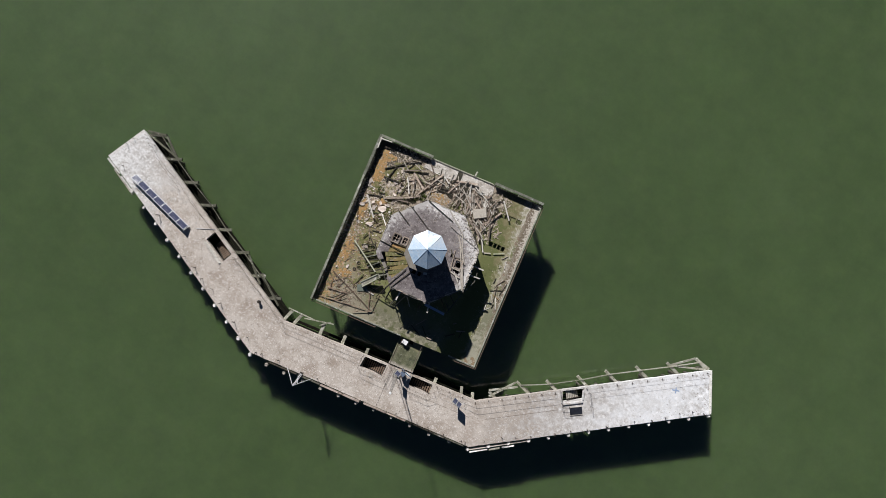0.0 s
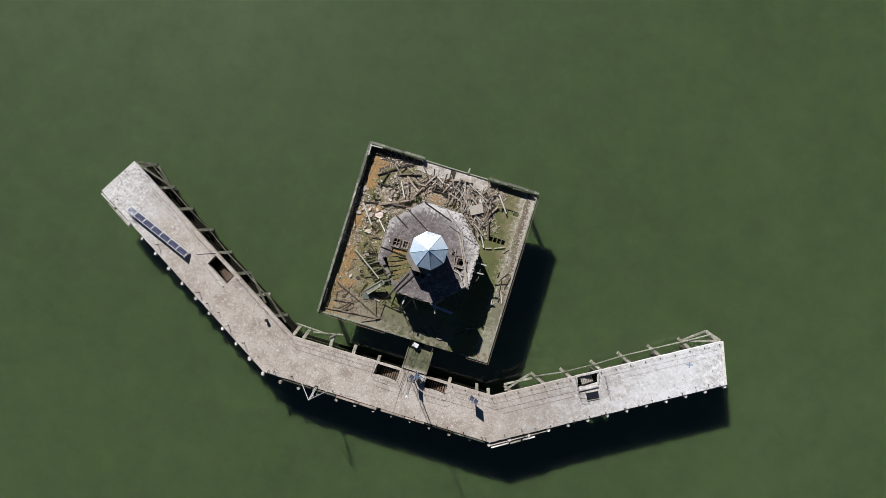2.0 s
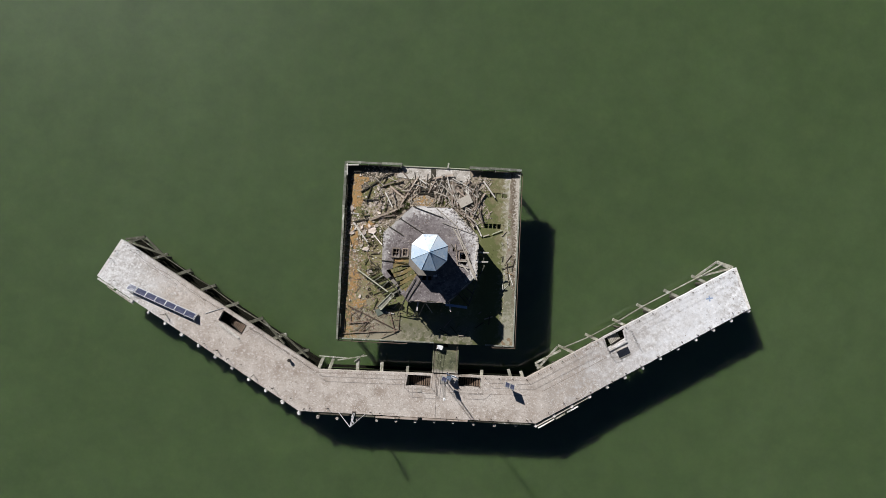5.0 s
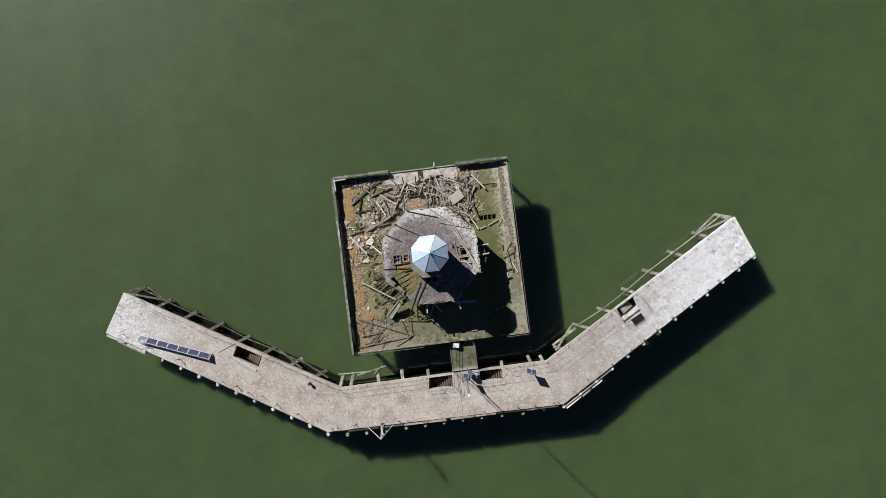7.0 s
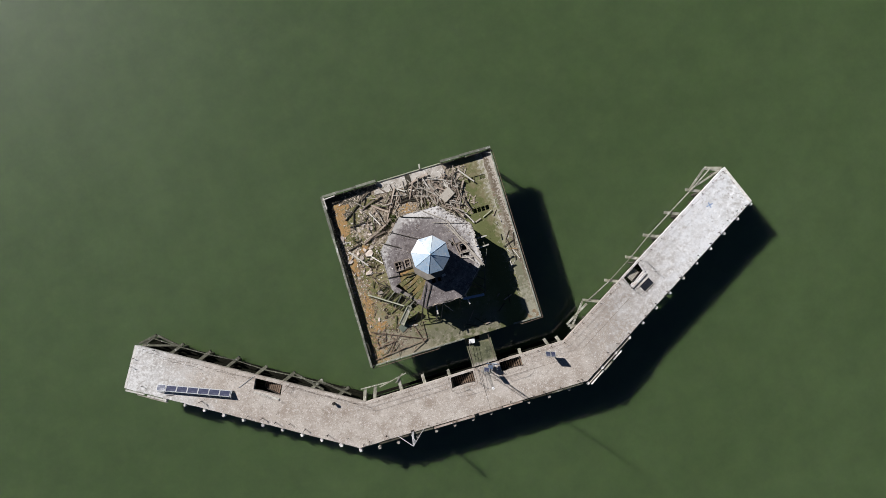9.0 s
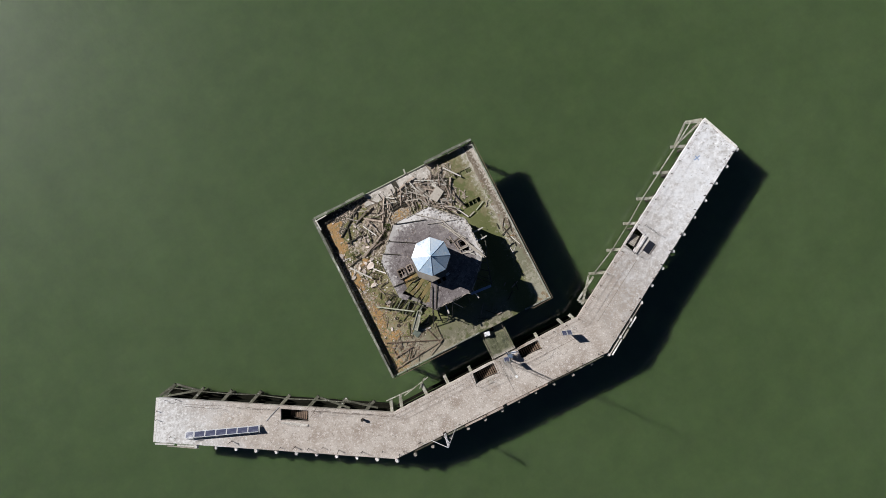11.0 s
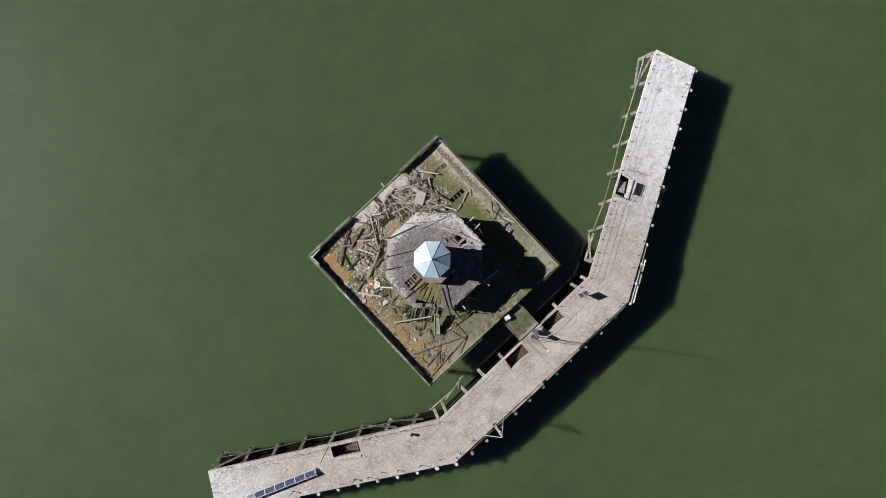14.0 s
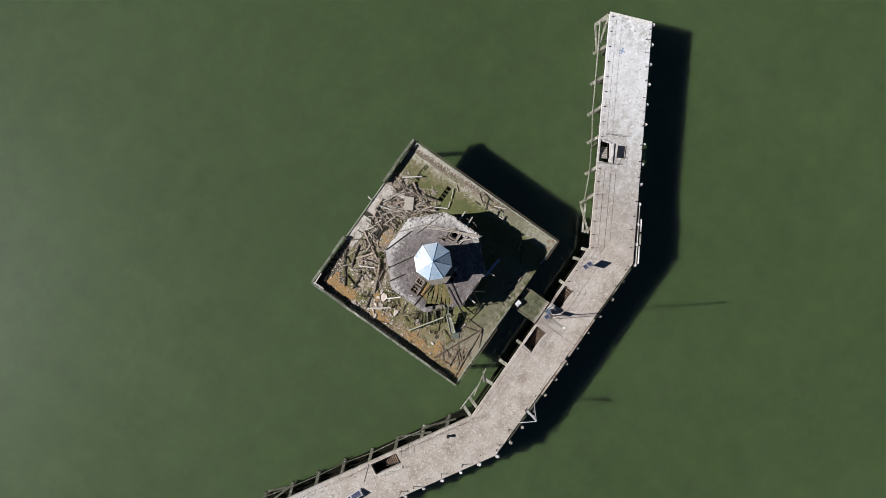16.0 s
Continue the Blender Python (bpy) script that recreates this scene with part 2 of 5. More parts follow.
M_ROOF = material("grey_bitumen_roof", [(0.125, 0.106, 0.107), (0.168, 0.146, 0.146), (0.215, 0.192, 0.19)], scale=1.1, bump=0.7, bump_scale=7,
                  spots=[((0.095, 0.080, 0.078), 0.7, 0.54, 0.72), ((0.27, 0.24, 0.235), 1.7, 0.53, 0.66), ((0.085, 0.07, 0.067), 2.6, 0.54, 0.64), ((0.32, 0.29, 0.28), 4.2, 0.56, 0.66)], speck=(0.50, 0.47, 0.46), speck_scale=9.0, speck_cut=(0.66, 0.72),
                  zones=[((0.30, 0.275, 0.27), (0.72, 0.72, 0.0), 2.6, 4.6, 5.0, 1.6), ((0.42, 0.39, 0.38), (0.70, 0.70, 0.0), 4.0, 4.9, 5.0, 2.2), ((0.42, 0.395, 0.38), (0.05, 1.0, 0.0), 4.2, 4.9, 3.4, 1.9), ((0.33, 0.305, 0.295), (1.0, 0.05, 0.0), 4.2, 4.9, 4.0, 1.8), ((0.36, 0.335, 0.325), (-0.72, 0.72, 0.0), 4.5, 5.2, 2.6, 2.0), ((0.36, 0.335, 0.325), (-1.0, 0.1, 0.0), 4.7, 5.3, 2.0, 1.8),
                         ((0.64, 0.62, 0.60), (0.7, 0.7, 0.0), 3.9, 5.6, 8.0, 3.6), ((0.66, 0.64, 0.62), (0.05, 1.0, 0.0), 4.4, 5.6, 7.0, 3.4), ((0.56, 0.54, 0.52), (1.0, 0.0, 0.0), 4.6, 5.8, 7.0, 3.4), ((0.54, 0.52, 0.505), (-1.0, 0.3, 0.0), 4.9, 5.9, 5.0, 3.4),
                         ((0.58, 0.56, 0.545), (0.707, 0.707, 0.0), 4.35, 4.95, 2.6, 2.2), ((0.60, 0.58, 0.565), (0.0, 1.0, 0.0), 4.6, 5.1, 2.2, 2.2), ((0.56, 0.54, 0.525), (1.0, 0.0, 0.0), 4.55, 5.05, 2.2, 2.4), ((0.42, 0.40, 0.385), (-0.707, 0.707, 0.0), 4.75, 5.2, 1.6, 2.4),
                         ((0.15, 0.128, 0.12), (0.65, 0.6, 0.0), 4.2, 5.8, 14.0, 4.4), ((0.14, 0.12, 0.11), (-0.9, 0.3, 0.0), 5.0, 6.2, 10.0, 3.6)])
M_WALL = material("old_masonry_wall", [(0.17, 0.15, 0.13), (0.26, 0.24, 0.21)], scale=1.2, bump=0.5, spots=(0.1, 0.09, 0.075))
M_STEEL = material("dark_rusty_steel", [(0.035, 0.03, 0.026), (0.07, 0.055, 0.045)], scale=3, rough=0.6, metal=0.3)
M_GALV = material("galvanised_steel", [(0.55, 0.56, 0.57), (0.66, 0.67, 0.68)], scale=3, rough=0.45, metal=0.5, bump=0.05)
M_DULL = material("dull_weathered_steel", [(0.24, 0.225, 0.21), (0.33, 0.31, 0.29)], scale=3, rough=0.6, metal=0.2, bump=0.05)
M_WHITE = material("white_paint", [(0.74, 0.75, 0.76), (0.80, 0.80, 0.80)], scale=2, rough=0.5, bump=0.05)
M_BLUE = material("faded_blue_paint", [(0.22, 0.31, 0.48), (0.31, 0.40, 0.56)], scale=3, rough=0.5, spots=(0.35, 0.37, 0.4), spot_scale=4)
M_CABINET = material("dark_blue_paint", [(0.075, 0.105, 0.165), (0.12, 0.16, 0.23)], scale=3, rough=0.5, spots=(0.22, 0.24, 0.27), spot_scale=4)
M_CELL = material("solar_cell", [(0.045, 0.05, 0.092), (0.07, 0.076, 0.125)], scale=3, rough=0.25, bump=0, spec=0.5, spots=[((0.13, 0.135, 0.18), 1.2, 0.5, 0.75)])
M_CELLOLD = material("shattered_solar_glass", [(0.13, 0.14, 0.19), (0.22, 0.23, 0.28)], scale=2.5, rough=0.4, bump=0.1, spots=[((0.50, 0.50, 0.53), 2.2, 0.52, 0.62), ((0.07, 0.07, 0.11), 3.0, 0.56, 0.66)])
M_ALU = material("aluminium_frame", [(0.55, 0.56, 0.58), (0.68, 0.69, 0.7)], scale=5, rough=0.4, metal=0.6, bump=0)
# The zones paint the sun-facing northern faces paler, light put into the colour.
M_LANTERN = material("white_metal_roof_lit_north", [(0.44, 0.575, 0.735), (0.53, 0.655, 0.785)], scale=1.2, rough=0.4, metal=0.12, bump=0.08, bump_scale=3.0, spots=[((0.34, 0.51, 0.70), 1.6, 0.48, 0.66), ((0.68, 0.74, 0.79), 2.2, 0.55, 0.66), ((0.36, 0.41, 0.46), 5.0, 0.60, 0.70)], speck=(0.28, 0.30, 0.33), speck_scale=9.0, speck_cut=(0.67, 0.73), spec=0.4,
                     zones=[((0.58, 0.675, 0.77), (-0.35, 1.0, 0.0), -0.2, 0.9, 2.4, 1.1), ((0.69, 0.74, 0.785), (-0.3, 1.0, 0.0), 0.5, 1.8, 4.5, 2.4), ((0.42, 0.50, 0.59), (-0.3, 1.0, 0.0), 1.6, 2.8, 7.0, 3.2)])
M_GLASS = material("dusty_dark_glass", [(0.03, 0.035, 0.04), (0.06, 0.065, 0.07)], scale=3, rough=0.1, bump=0, spec=0.5)
M_RUBBLE = material("broken_masonry", [(0.40, 0.32, 0.265), (0.60, 0.52, 0.46), (0.80, 0.75, 0.70)], scale=2, vary=0.38, bump_scale=10)
M_GREYCAP = material("lichen_grey_timber", [(0.12, 0.125, 0.095), (0.185, 0.19, 0.15), (0.29, 0.29, 0.25)], scale=1.6, vary=0.3, bump_scale=16, spots=[((0.48, 0.48, 0.45), 1.7, 0.58, 0.68)], speck=(0.05, 0.05, 0.04), speck_scale=5.0)
M_RUSTWOOD = material("rust_brown_members", [(0.13, 0.09, 0.065), (0.23, 0.165, 0.12)], scale=2.5, vary=0.25)
M_PALEGREEN = material("algae_pale_timber", [(0.33, 0.34, 0.24), (0.50, 0.50, 0.40)], scale=1.5, spots=(0.17, 0.18, 0.10), bump_scale=16)
M_CEIL = material("mossy_ceiling_boards", [(0.15, 0.125, 0.05), (0.235, 0.18, 0.075), (0.32, 0.205, 0.09)], scale=1.4, bump=0.6, spots=[((0.07, 0.08, 0.035), 1.4, 0.5, 0.65), ((0.30, 0.26, 0.21), 2.6, 0.58, 0.68)])
M_STRIP = material("patchy_edge_concrete", [(0.18, 0.165, 0.11), (0.28, 0.25, 0.195), (0.40, 0.36, 0.30)], scale=0.9, bump=0.7, spots=[((0.15, 0.165, 0.075), 0.6, 0.54, 0.62), ((0.21, 0.15, 0.10), 1.5, 0.53, 0.62), ((0.58, 0.54, 0.50), 2.0, 0.55, 0.64), ((0.09, 0.075, 0.055), 3.2, 0.60, 0.68)], speck=(0.66, 0.62, 0.58), speck_scale=4.5,
                   zones=[((0.185, 0.182, 0.12), (0.0, -1.0, 0.0), 1.0, 3.5, 4.0, 0.8), ((0.30, 0.285, 0.22), (0.0, -1.0, 0.0), 5.5, 8.0, 14.0, 2.4), ((0.22, 0.16, 0.10), (0.0, -1.0, 0.0), 9.5, 10.5, 16.0, 1.7), ((0.15, 0.118, 0.085), (1.0, 0.07, 0.0), 9.45, 9.9, 1.2, 2.0), ((0.46, 0.42, 0.37), (1.0, 0.05, 0.0), 9.9, 10.4, 3.2, 4.6)])
M_STRIP2 = material("bare_grey_ledge", [(0.32, 0.285, 0.245), (0.46, 0.42, 0.375), (0.58, 0.545, 0.50)], scale=1.2, bump=0.9, spots=[((0.18, 0.16, 0.12), 1.3, 0.54, 0.66), ((0.68, 0.65, 0.61), 2.2, 0.54, 0.64), ((0.12, 0.10, 0.075), 3.0, 0.60, 0.68)], speck=(0.72, 0.69, 0.66), speck_scale=5.0)
M_RAIL = material("rusty_rail", [(0.10, 0.075, 0.06), (0.18, 0.14, 0.115)], scale=3, rough=0.7, metal=0.1)
M_BRIDGE = material("damp_bridge_concrete", [(0.085, 0.092, 0.05), (0.13, 0.133, 0.078), (0.185, 0.18, 0.12)], scale=0.9, bump=0.4, spots=[((0.06, 0.066, 0.04), 1.2, 0.52, 0.66), ((0.22, 0.21, 0.15), 2.6, 0.56, 0.68)], speck=(0.4, 0.38, 0.32), speck_scale=5,
                    zones=[((0.24, 0.215, 0.125), (0.0, 1.0, 0.0), 0.7, 1.7, 1.8, 1.5), ((0.40, 0.36, 0.31), (0.0, -1.0, 0.0), 1.3, 1.7, 0.8, 1.5)])
M_BEAMPALE = material("lichen_pale_beam", [(0.20, 0.19, 0.14), (0.31, 0.30, 0.245), (0.44, 0.43, 0.38)], scale=1.6, spots=[((0.10, 0.10, 0.06), 1.5, 0.52, 0.66), ((0.60, 0.59, 0.56), 2.4, 0.58, 0.68)], vary=0.22)
M_BEAMGREY = material("grey_green_beam", [(0.055, 0.055, 0.038), (0.10, 0.098, 0.072), (0.17, 0.165, 0.13)], scale=1.6, spots=[((0.40, 0.39, 0.36), 2.2, 0.58, 0.68)], vary=0.25)
M_DARKPLATE = material("navy_black_plate", [(0.012, 0.014, 0.02), (0.022, 0.025, 0.035)], scale=2.5, rough=0.5, bump=0.2, speck=(0.08, 0.08, 0.085), speck_scale=8)
M_ORANGE = material("rusty_orange_soil", [(0.30, 0.175, 0.065), (0.43, 0.26, 0.115)], scale=3.0, bump=0.6, spots=[((0.15, 0.135, 0.06), 2.6, 0.5, 0.6), ((0.46, 0.38, 0.31), 4.0, 0.57, 0.66)])
M_MOSSPATCH = material("olive_moss", [(0.10, 0.105, 0.035), (0.165, 0.16, 0.065)], scale=3.0, bump=0.8, bump_scale=14, spots=[((0.24, 0.18, 0.10), 3.0, 0.5, 0.62), ((0.38, 0.33, 0.27), 5.0, 0.58, 0.66)])
M_STONE = material("pale_stone_bits", [(0.40, 0.34, 0.29), (0.58, 0.53, 0.48), (0.74, 0.71, 0.67)], scale=2.5, bump=0.2)
# Black boards; under the deck and indoors the black stands in for shade.
M_BLACK = material("black_boards_and_shade", [(0.006, 0.006, 0.004), (0.017, 0.016, 0.011)], scale=2.5, bump=0.3, spec=0.05)
M_GRIT = material("dark_crumbs", [(0.13, 0.105, 0.085), (0.24, 0.20, 0.165)], scale=3.0, bump=0)
M_SHEET = material("dark_green_sheet", [(0.10, 0.12, 0.10), (0.15, 0.17, 0.14)], scale=2.0)
M_PALESHEET = material("pale_board_sheet", [(0.40, 0.36, 0.31), (0.50, 0.46, 0.40)], scale=2.0, spots=(0.24, 0.2, 0.17))
M_RUBBLE_BITS = material("masonry_crumbs", [(0.16, 0.10, 0.06), (0.34, 0.27, 0.21), (0.62, 0.59, 0.55)], scale=3.5, bump=0)
M_WOOD_BITS = material("wood_scraps", [(0.13, 0.10, 0.07), (0.34, 0.285, 0.22), (0.58, 0.52, 0.45)], scale=3.5, bump=0)
M_BROWN_BITS = material("brown_wood_scraps", [(0.09, 0.065, 0.045), (0.20, 0.15, 0.105), (0.36, 0.29, 0.22)], scale=3.5, bump=0)
M_MOSS = material("moss_tufts", [(0.06, 0.09, 0.015), (0.11, 0.14, 0.03)], scale=3, vary=0.2)


# ---- builders ----
def part(name, bm, mat, parent=None, label=""):
    me = bpy.data.meshes.new(name)
    bmesh.ops.recalc_face_normals(bm, faces=bm.faces)
    bm.to_mesh(me)
    bm.free()
    me.materials.append(mat)
    ob = new(name, me)
    if parent is not None:
        ob.parent = parent
    return tagged(ob, label)


def share(name, src, m, parent=None):
    """Another object on the mesh of src, at the local pose m."""
    ob = new(name, src.data)
    if parent is not None:
        ob.parent = parent
    ob.matrix_basis = m
    return ob


def thing(name, at, label, category, group="", kind="", rz=0):
    ob = new(name)
    ob.matrix_basis = pose(*at, 0, 0, rz)
    ob.empty_display_size = 0.2
    return tagged(ob, label, category, group, kind)


def box(bm, size, m=None, jitter=0.0):
    """A box of that size centred on m; its corners worn a little."""
    vs = bmesh.ops.create_cube(bm, size=1.0, matrix=(m or Matrix()) @ Matrix.Diagonal((*size, 1)))["verts"]
    if jitter:
        for v in vs:
            v.co += Vector((random.uniform(-1, 1), random.uniform(-1, 1), random.uniform(-1, 1))) * jitter
    return vs


def along(p, q, up=(0, 0, 1)):
    """The pose at the middle of p and q whose x runs from p to q; and the length."""
    p, q = Vector(p), Vector(q)
    x = (q - p).normalized()
    u = Vector(up)
    if abs(x.dot(u)) > 0.98:
        u = Vector((0, 1, 0))
    y = u.cross(x).normalized()
    z = x.cross(y)
    m = Matrix((x, y, z)).transposed().to_4x4()
    m.translation = (p + q) / 2
    return m, (q - p).length


def beam(bm, p, q, w, h, jitter=0.0):
    m, d = along(p, q)
    return box(bm, (d, w, h), m, jitter)


def rod(bm, p, q, r, r2=None, n=8):
    m, d = along(p, q)
    bmesh.ops.create_cone(bm, cap_ends=True, segments=n, radius1=r, radius2=r if r2 is None else r2, depth=d, matrix=m @ Matrix.Rotation(math.pi / 2, 4, "Y"))


def prism(bm, pts, z0, z1):
    lo = [bm.verts.new((x, y, z0)) for x, y in pts]
    hi = [bm.verts.new((x, y, z1)) for x, y in pts]
    n = len(pts)
    bm.faces.new(lo[::-1])
    bm.faces.new(hi)
    for i in range(n):
        bm.faces.new((lo[i], lo[(i + 1) % n], hi[(i + 1) % n], hi[i]))


def slab(bm, quad, us, vs, holes, z0, z1, wear=0.03, relief=0.0):
    """A slab on the four-cornered plan quad, cut at the shares us and vs; holes are (u0, u1, v0, v1) left open."""
    a, b, c, d = [Vector(p) for p in quad]
    us, vs = sorted(set(us) | {h for k in holes for h in k[:2]}), sorted(set(vs) | {h for k in holes for h in k[2:]})
    top, bot = {}, {}

    def corner(i, j):
        if (i, j) not in top:
            u, v = us[i], vs[j]
            p = (a * (1 - u) + b * u) * (1 - v) + (d * (1 - u) + c * u) * v
            rim = i in (0, len(us) - 1) or j in (0, len(vs) - 1)
            q = p + (Vector((noise.noise((p.x * 1.7, p.y * 1.7, 0)), noise.noise((p.x * 1.7, p.y * 1.7, 9)))) * wear if rim else Vector((0, 0)))
            top[i, j] = bm.verts.new((q.x, q.y, z1 + relief * noise.noise((p.x * 0.6, p.y * 0.6, 3))))
            bot[i, j] = bm.verts.new((q.x, q.y, z0))
        return top[i, j], bot[i, j]

    def is_open(i, j):
        if not (0 <= i < len(us) - 1 and 0 <= j < len(vs) - 1):
            return True
        u, v = (us[i] + us[i + 1]) / 2, (vs[j] + vs[j + 1]) / 2
        return any(h[0] < u < h[1] and h[2] < v < h[3] for h in holes)

    for i in range(len(us) - 1):
        for j in range(len(vs) - 1):
            if is_open(i, j):
                continue
            k = [corner(*q) for q in ((i, j), (i + 1, j), (i + 1, j + 1), (i, j + 1))]
            bm.faces.new([t for t, _ in k])
            bm.faces.new([b2 for _, b2 in k][::-1])
            for s, (di, dj) in enumerate(((0, -1), (1, 0), (0, 1), (-1, 0))):
                if is_open(i + di, j + dj):
                    p, q = k[s], k[(s + 1) % 4]
                    bm.faces.new((p[0], p[1], q[1], q[0]))


def steps(n):
    return [i / n for i in range(n + 1)]


def lerp(p, q, t):
    return tuple(a + (b - a) * t for a, b in zip(p, q))


# ---- the lake ----
bm = bmesh.new()
bmesh.ops.create_grid(bm, x_segments=2, y_segments=2, size=2500)
lake = tagged(part("water", bm, M_WATER), "calm murky green lake water with faint ripples", "water", kind="structure")

# ---- the pier: three arms of concrete slab on piles ----
DECK, PLAT = 4.6, 5.4
INNER = [(-36.6, 0.08), (-12.4, -14.15), (12.2, -13.95), (36.48, 0.24)]
OUTER = [(-39.22, -4.42), (-14.6, -19.15), (13.5, -19.3), (38.37, -4.58)]
pier = thing("pier", (0, -12, 0), "bent three-armed concrete pier on timber piles over the lake", "pier", kind="structure")
PIER = Matrix.Translation((0, 12, 0))


def on_pier(ob):
    ob.parent = pier
    ob.matrix_parent_inverse = PIER
    return ob


# openings as shares along and across each arm (across: 0 at the outer edge)
ARMS = [
    (0, [(0.523, 0.64, 0.68, 0.93)], M_DECK),
    (1, [(0.427, 0.538, 0.705, 0.957), (0.67, 0.776, 0.74, 0.957)], M_DECK),
    (2, [(0.368, 0.462, 0.735, 0.965)], M_DECK),
]
for k, holes, mat in ARMS:
    bm = bmesh.new()
    slab(bm, (OUTER[k], OUTER[k + 1], INNER[k + 1], INNER[k]), steps(48), steps(8), holes, DECK - 0.55, DECK, wear=0.05)
    on_pier(part("deck_slab", bm, mat, None, "guano-whitened concrete deck slab" if k == 2 else "worn pale concrete deck slab"))


# piles with white-crusted heads along the outer edge
bm = bmesh.new()
rod(bm, (0, 0, -2.0), (0, 0, 4.26), 0.2, 0.19, 10)
PILE = bm
heads = [(-35.46 + 2.075 * i, -7.17 - 1.243 * i) for i in range(11)]
heads += [(-12.45, -19.68), (-10.15, -19.74), (-7.7, -19.74), (-5.4, -19.74), (-3.1, -19.7), (-0.8, -19.66), (1.45, -19.62), (3.72, -19.6), (6.16, -19.66), (8.68, -19.7), (11.25, -19.78), (13.65, -19.8)]
heads += [(38.68 - 2.082 * i, -4.86 - 1.24 * i) for i in range(12)]
heads = [(x, y - 0.28 if -19.75 < y < -19.55 and abs(x) < 12.6 else y) for x, y in heads]
heads = [(1.12 + (x - 1.12) * 0.9925, -1.24 + (y + 1.24) * 0.9925) for x, y in heads]
pile0 = on_pier(part("fender_pile", PILE, M_PILE))
bm = bmesh.new()
vs = bmesh.ops.create_cone(bm, cap_ends=True, segments=9, radius1=0.30, radius2=0.22, depth=0.24)["verts"]
for v in vs:
    v.co += Vector((random.uniform(-1, 1), random.uniform(-1, 1), random.uniform(-1, 1))) * 0.05
cap0 = part("pile_head", bm, M_CAP, pile0, "guano-white pile head")
cap0.location = (0, 0, 4.36)
pile0.location = (*heads[0], 0)
dull = None
for i, (x, y) in enumerate(heads[1:]):
    p = on_pier(new("fender_pile", pile0.data))
    p.location = (x, y, 0)
    s = random.uniform(0.55, 0.8) if abs(x) < 13 else random.uniform(0.68, 0.9)
    c = share("pile_head", cap0 if abs(x) > 12.6 or dull is None else dull, pose(0, 0, 4.36, 0, 0, random.uniform(0, 360)) @ Matrix.Diagonal((s * random.uniform(0.8, 1.2), s, 1, 1)), p)
    if abs(x) < 12.6 and dull is None:
        # the heads along the middle arm are greyer
        c.data = c.data.copy()
        c.data.materials[0] = M_EDGE
        dull = c

# bearing piles under the deck
bm = bmesh.new()
rod(bm, (0, 0, -2.0), (0, 0, DECK - 0.5), 0.2, 0.2, 8)
bear0 = part("bearing_pile", bm, M_PILE)
on_pier(bear0)
first = True
for k in range(3):
    n = 10
    for i in range(n):
        u = (i + 0.5) / n
        for v in (0.16, 0.5, 0.84):
            p = lerp(lerp(OUTER[k], OUTER[k + 1], u), lerp(INNER[k], INNER[k + 1], u), v)
            if any(h[0] - 0.01 < u < h[1] + 0.01 and h[2] - 0.05 < v < h[3] + 0.05 for h in ARMS[k][1]):
                continue
            if first:
                bear0.location, first = (*p, 0), False
                continue
            b = on_pier(new("bearing_pile", bear0.data))
            b.location = (*p, 0)

# cross beams that reach out past the inner edge, with a waler lying on them
R_TIPS = [(34.63, 0.86), (31.63, -0.97), (28.36, -2.84), (25.17, -4.71), (22.31, -6.62), (19.12, -8.55), (15.91, -10.07), (13.34, -12.48)]
L_TIPS = [(-34.26, 0.58), (-31.40, -1.34), (-28.54, -3.12), (-25.46, -4.80), (-22.62, -6.78), (-19.61, -8.44), (-16.68, -10.22), (-13.89, -11.99)]
C_TIPS = [(11.55, -13.35), (10.05, -13.2), (6.86, -13.45), (-2.0, -13.4), (-5.09, -13.05), (-7.98, -12.72), (-10.84, -12.71), (-12.15, -12.85)]
BEAM_Z = DECK - 0.78
for tips, way, length, mat in ((R_TIPS, (0.92, -0.39), 4.6, M_BEAMPALE), (L_TIPS, (-0.92, -0.36), 4.6, M_BEAMGREY), (C_TIPS, (0.03, -1.0), 3.2, M_BEAMPALE)):
    for i, (x, y) in enumerate(tips):
        bm = bmesh.new()
        d = way if tips is not C_TIPS else (0.35 if x > 10 else (-0.35 if x < -10 else 0.0), -1.0)
        d = Vector(d).normalized()
        far = 1.9 if i in (0, 5) and tips is not C_TIPS else length
        beam(bm, (x, y, BEAM_Z), (x + d.x * far, y + d.y * far, BEAM_Z), 0.34, 0.36, 0.03)
        on_pier(part("cross_beam", bm, mat))
        # outrigger pile below the tip
        p = on_pier(new("bearing_pile", bear0.data))
        back = 1.35 if tips is L_TIPS else 2.3
        p.matrix_basis = pose(x + d.x * back, y + d.y * back, 0) @ Matrix.Diagonal((1, 1, 0.86, 1))


def timber(p, q, w, h, mat, name, parent=None, jitter=0.02):
    bm = bmesh.new()
    beam(bm, p, q, w, h, jitter)
    ob = part(name, bm, mat, parent)
    return ob


for tips, mat, off in ((R_TIPS[:7], M_BEAMPALE, (0.55, -0.2)), (L_TIPS, M_BEAMGREY, (-0.5, -0.2))):
    for (x, y), (x2, y2) in zip(tips, tips[1:]):
        on_pier(timber((x + off[0], y + off[1], BEAM_Z + 0.28), (x2 + off[0], y2 + off[1], BEAM_Z + 0.28 + random.uniform(-0.02, 0.02)), 0.1, 0.12, mat, "waler"))
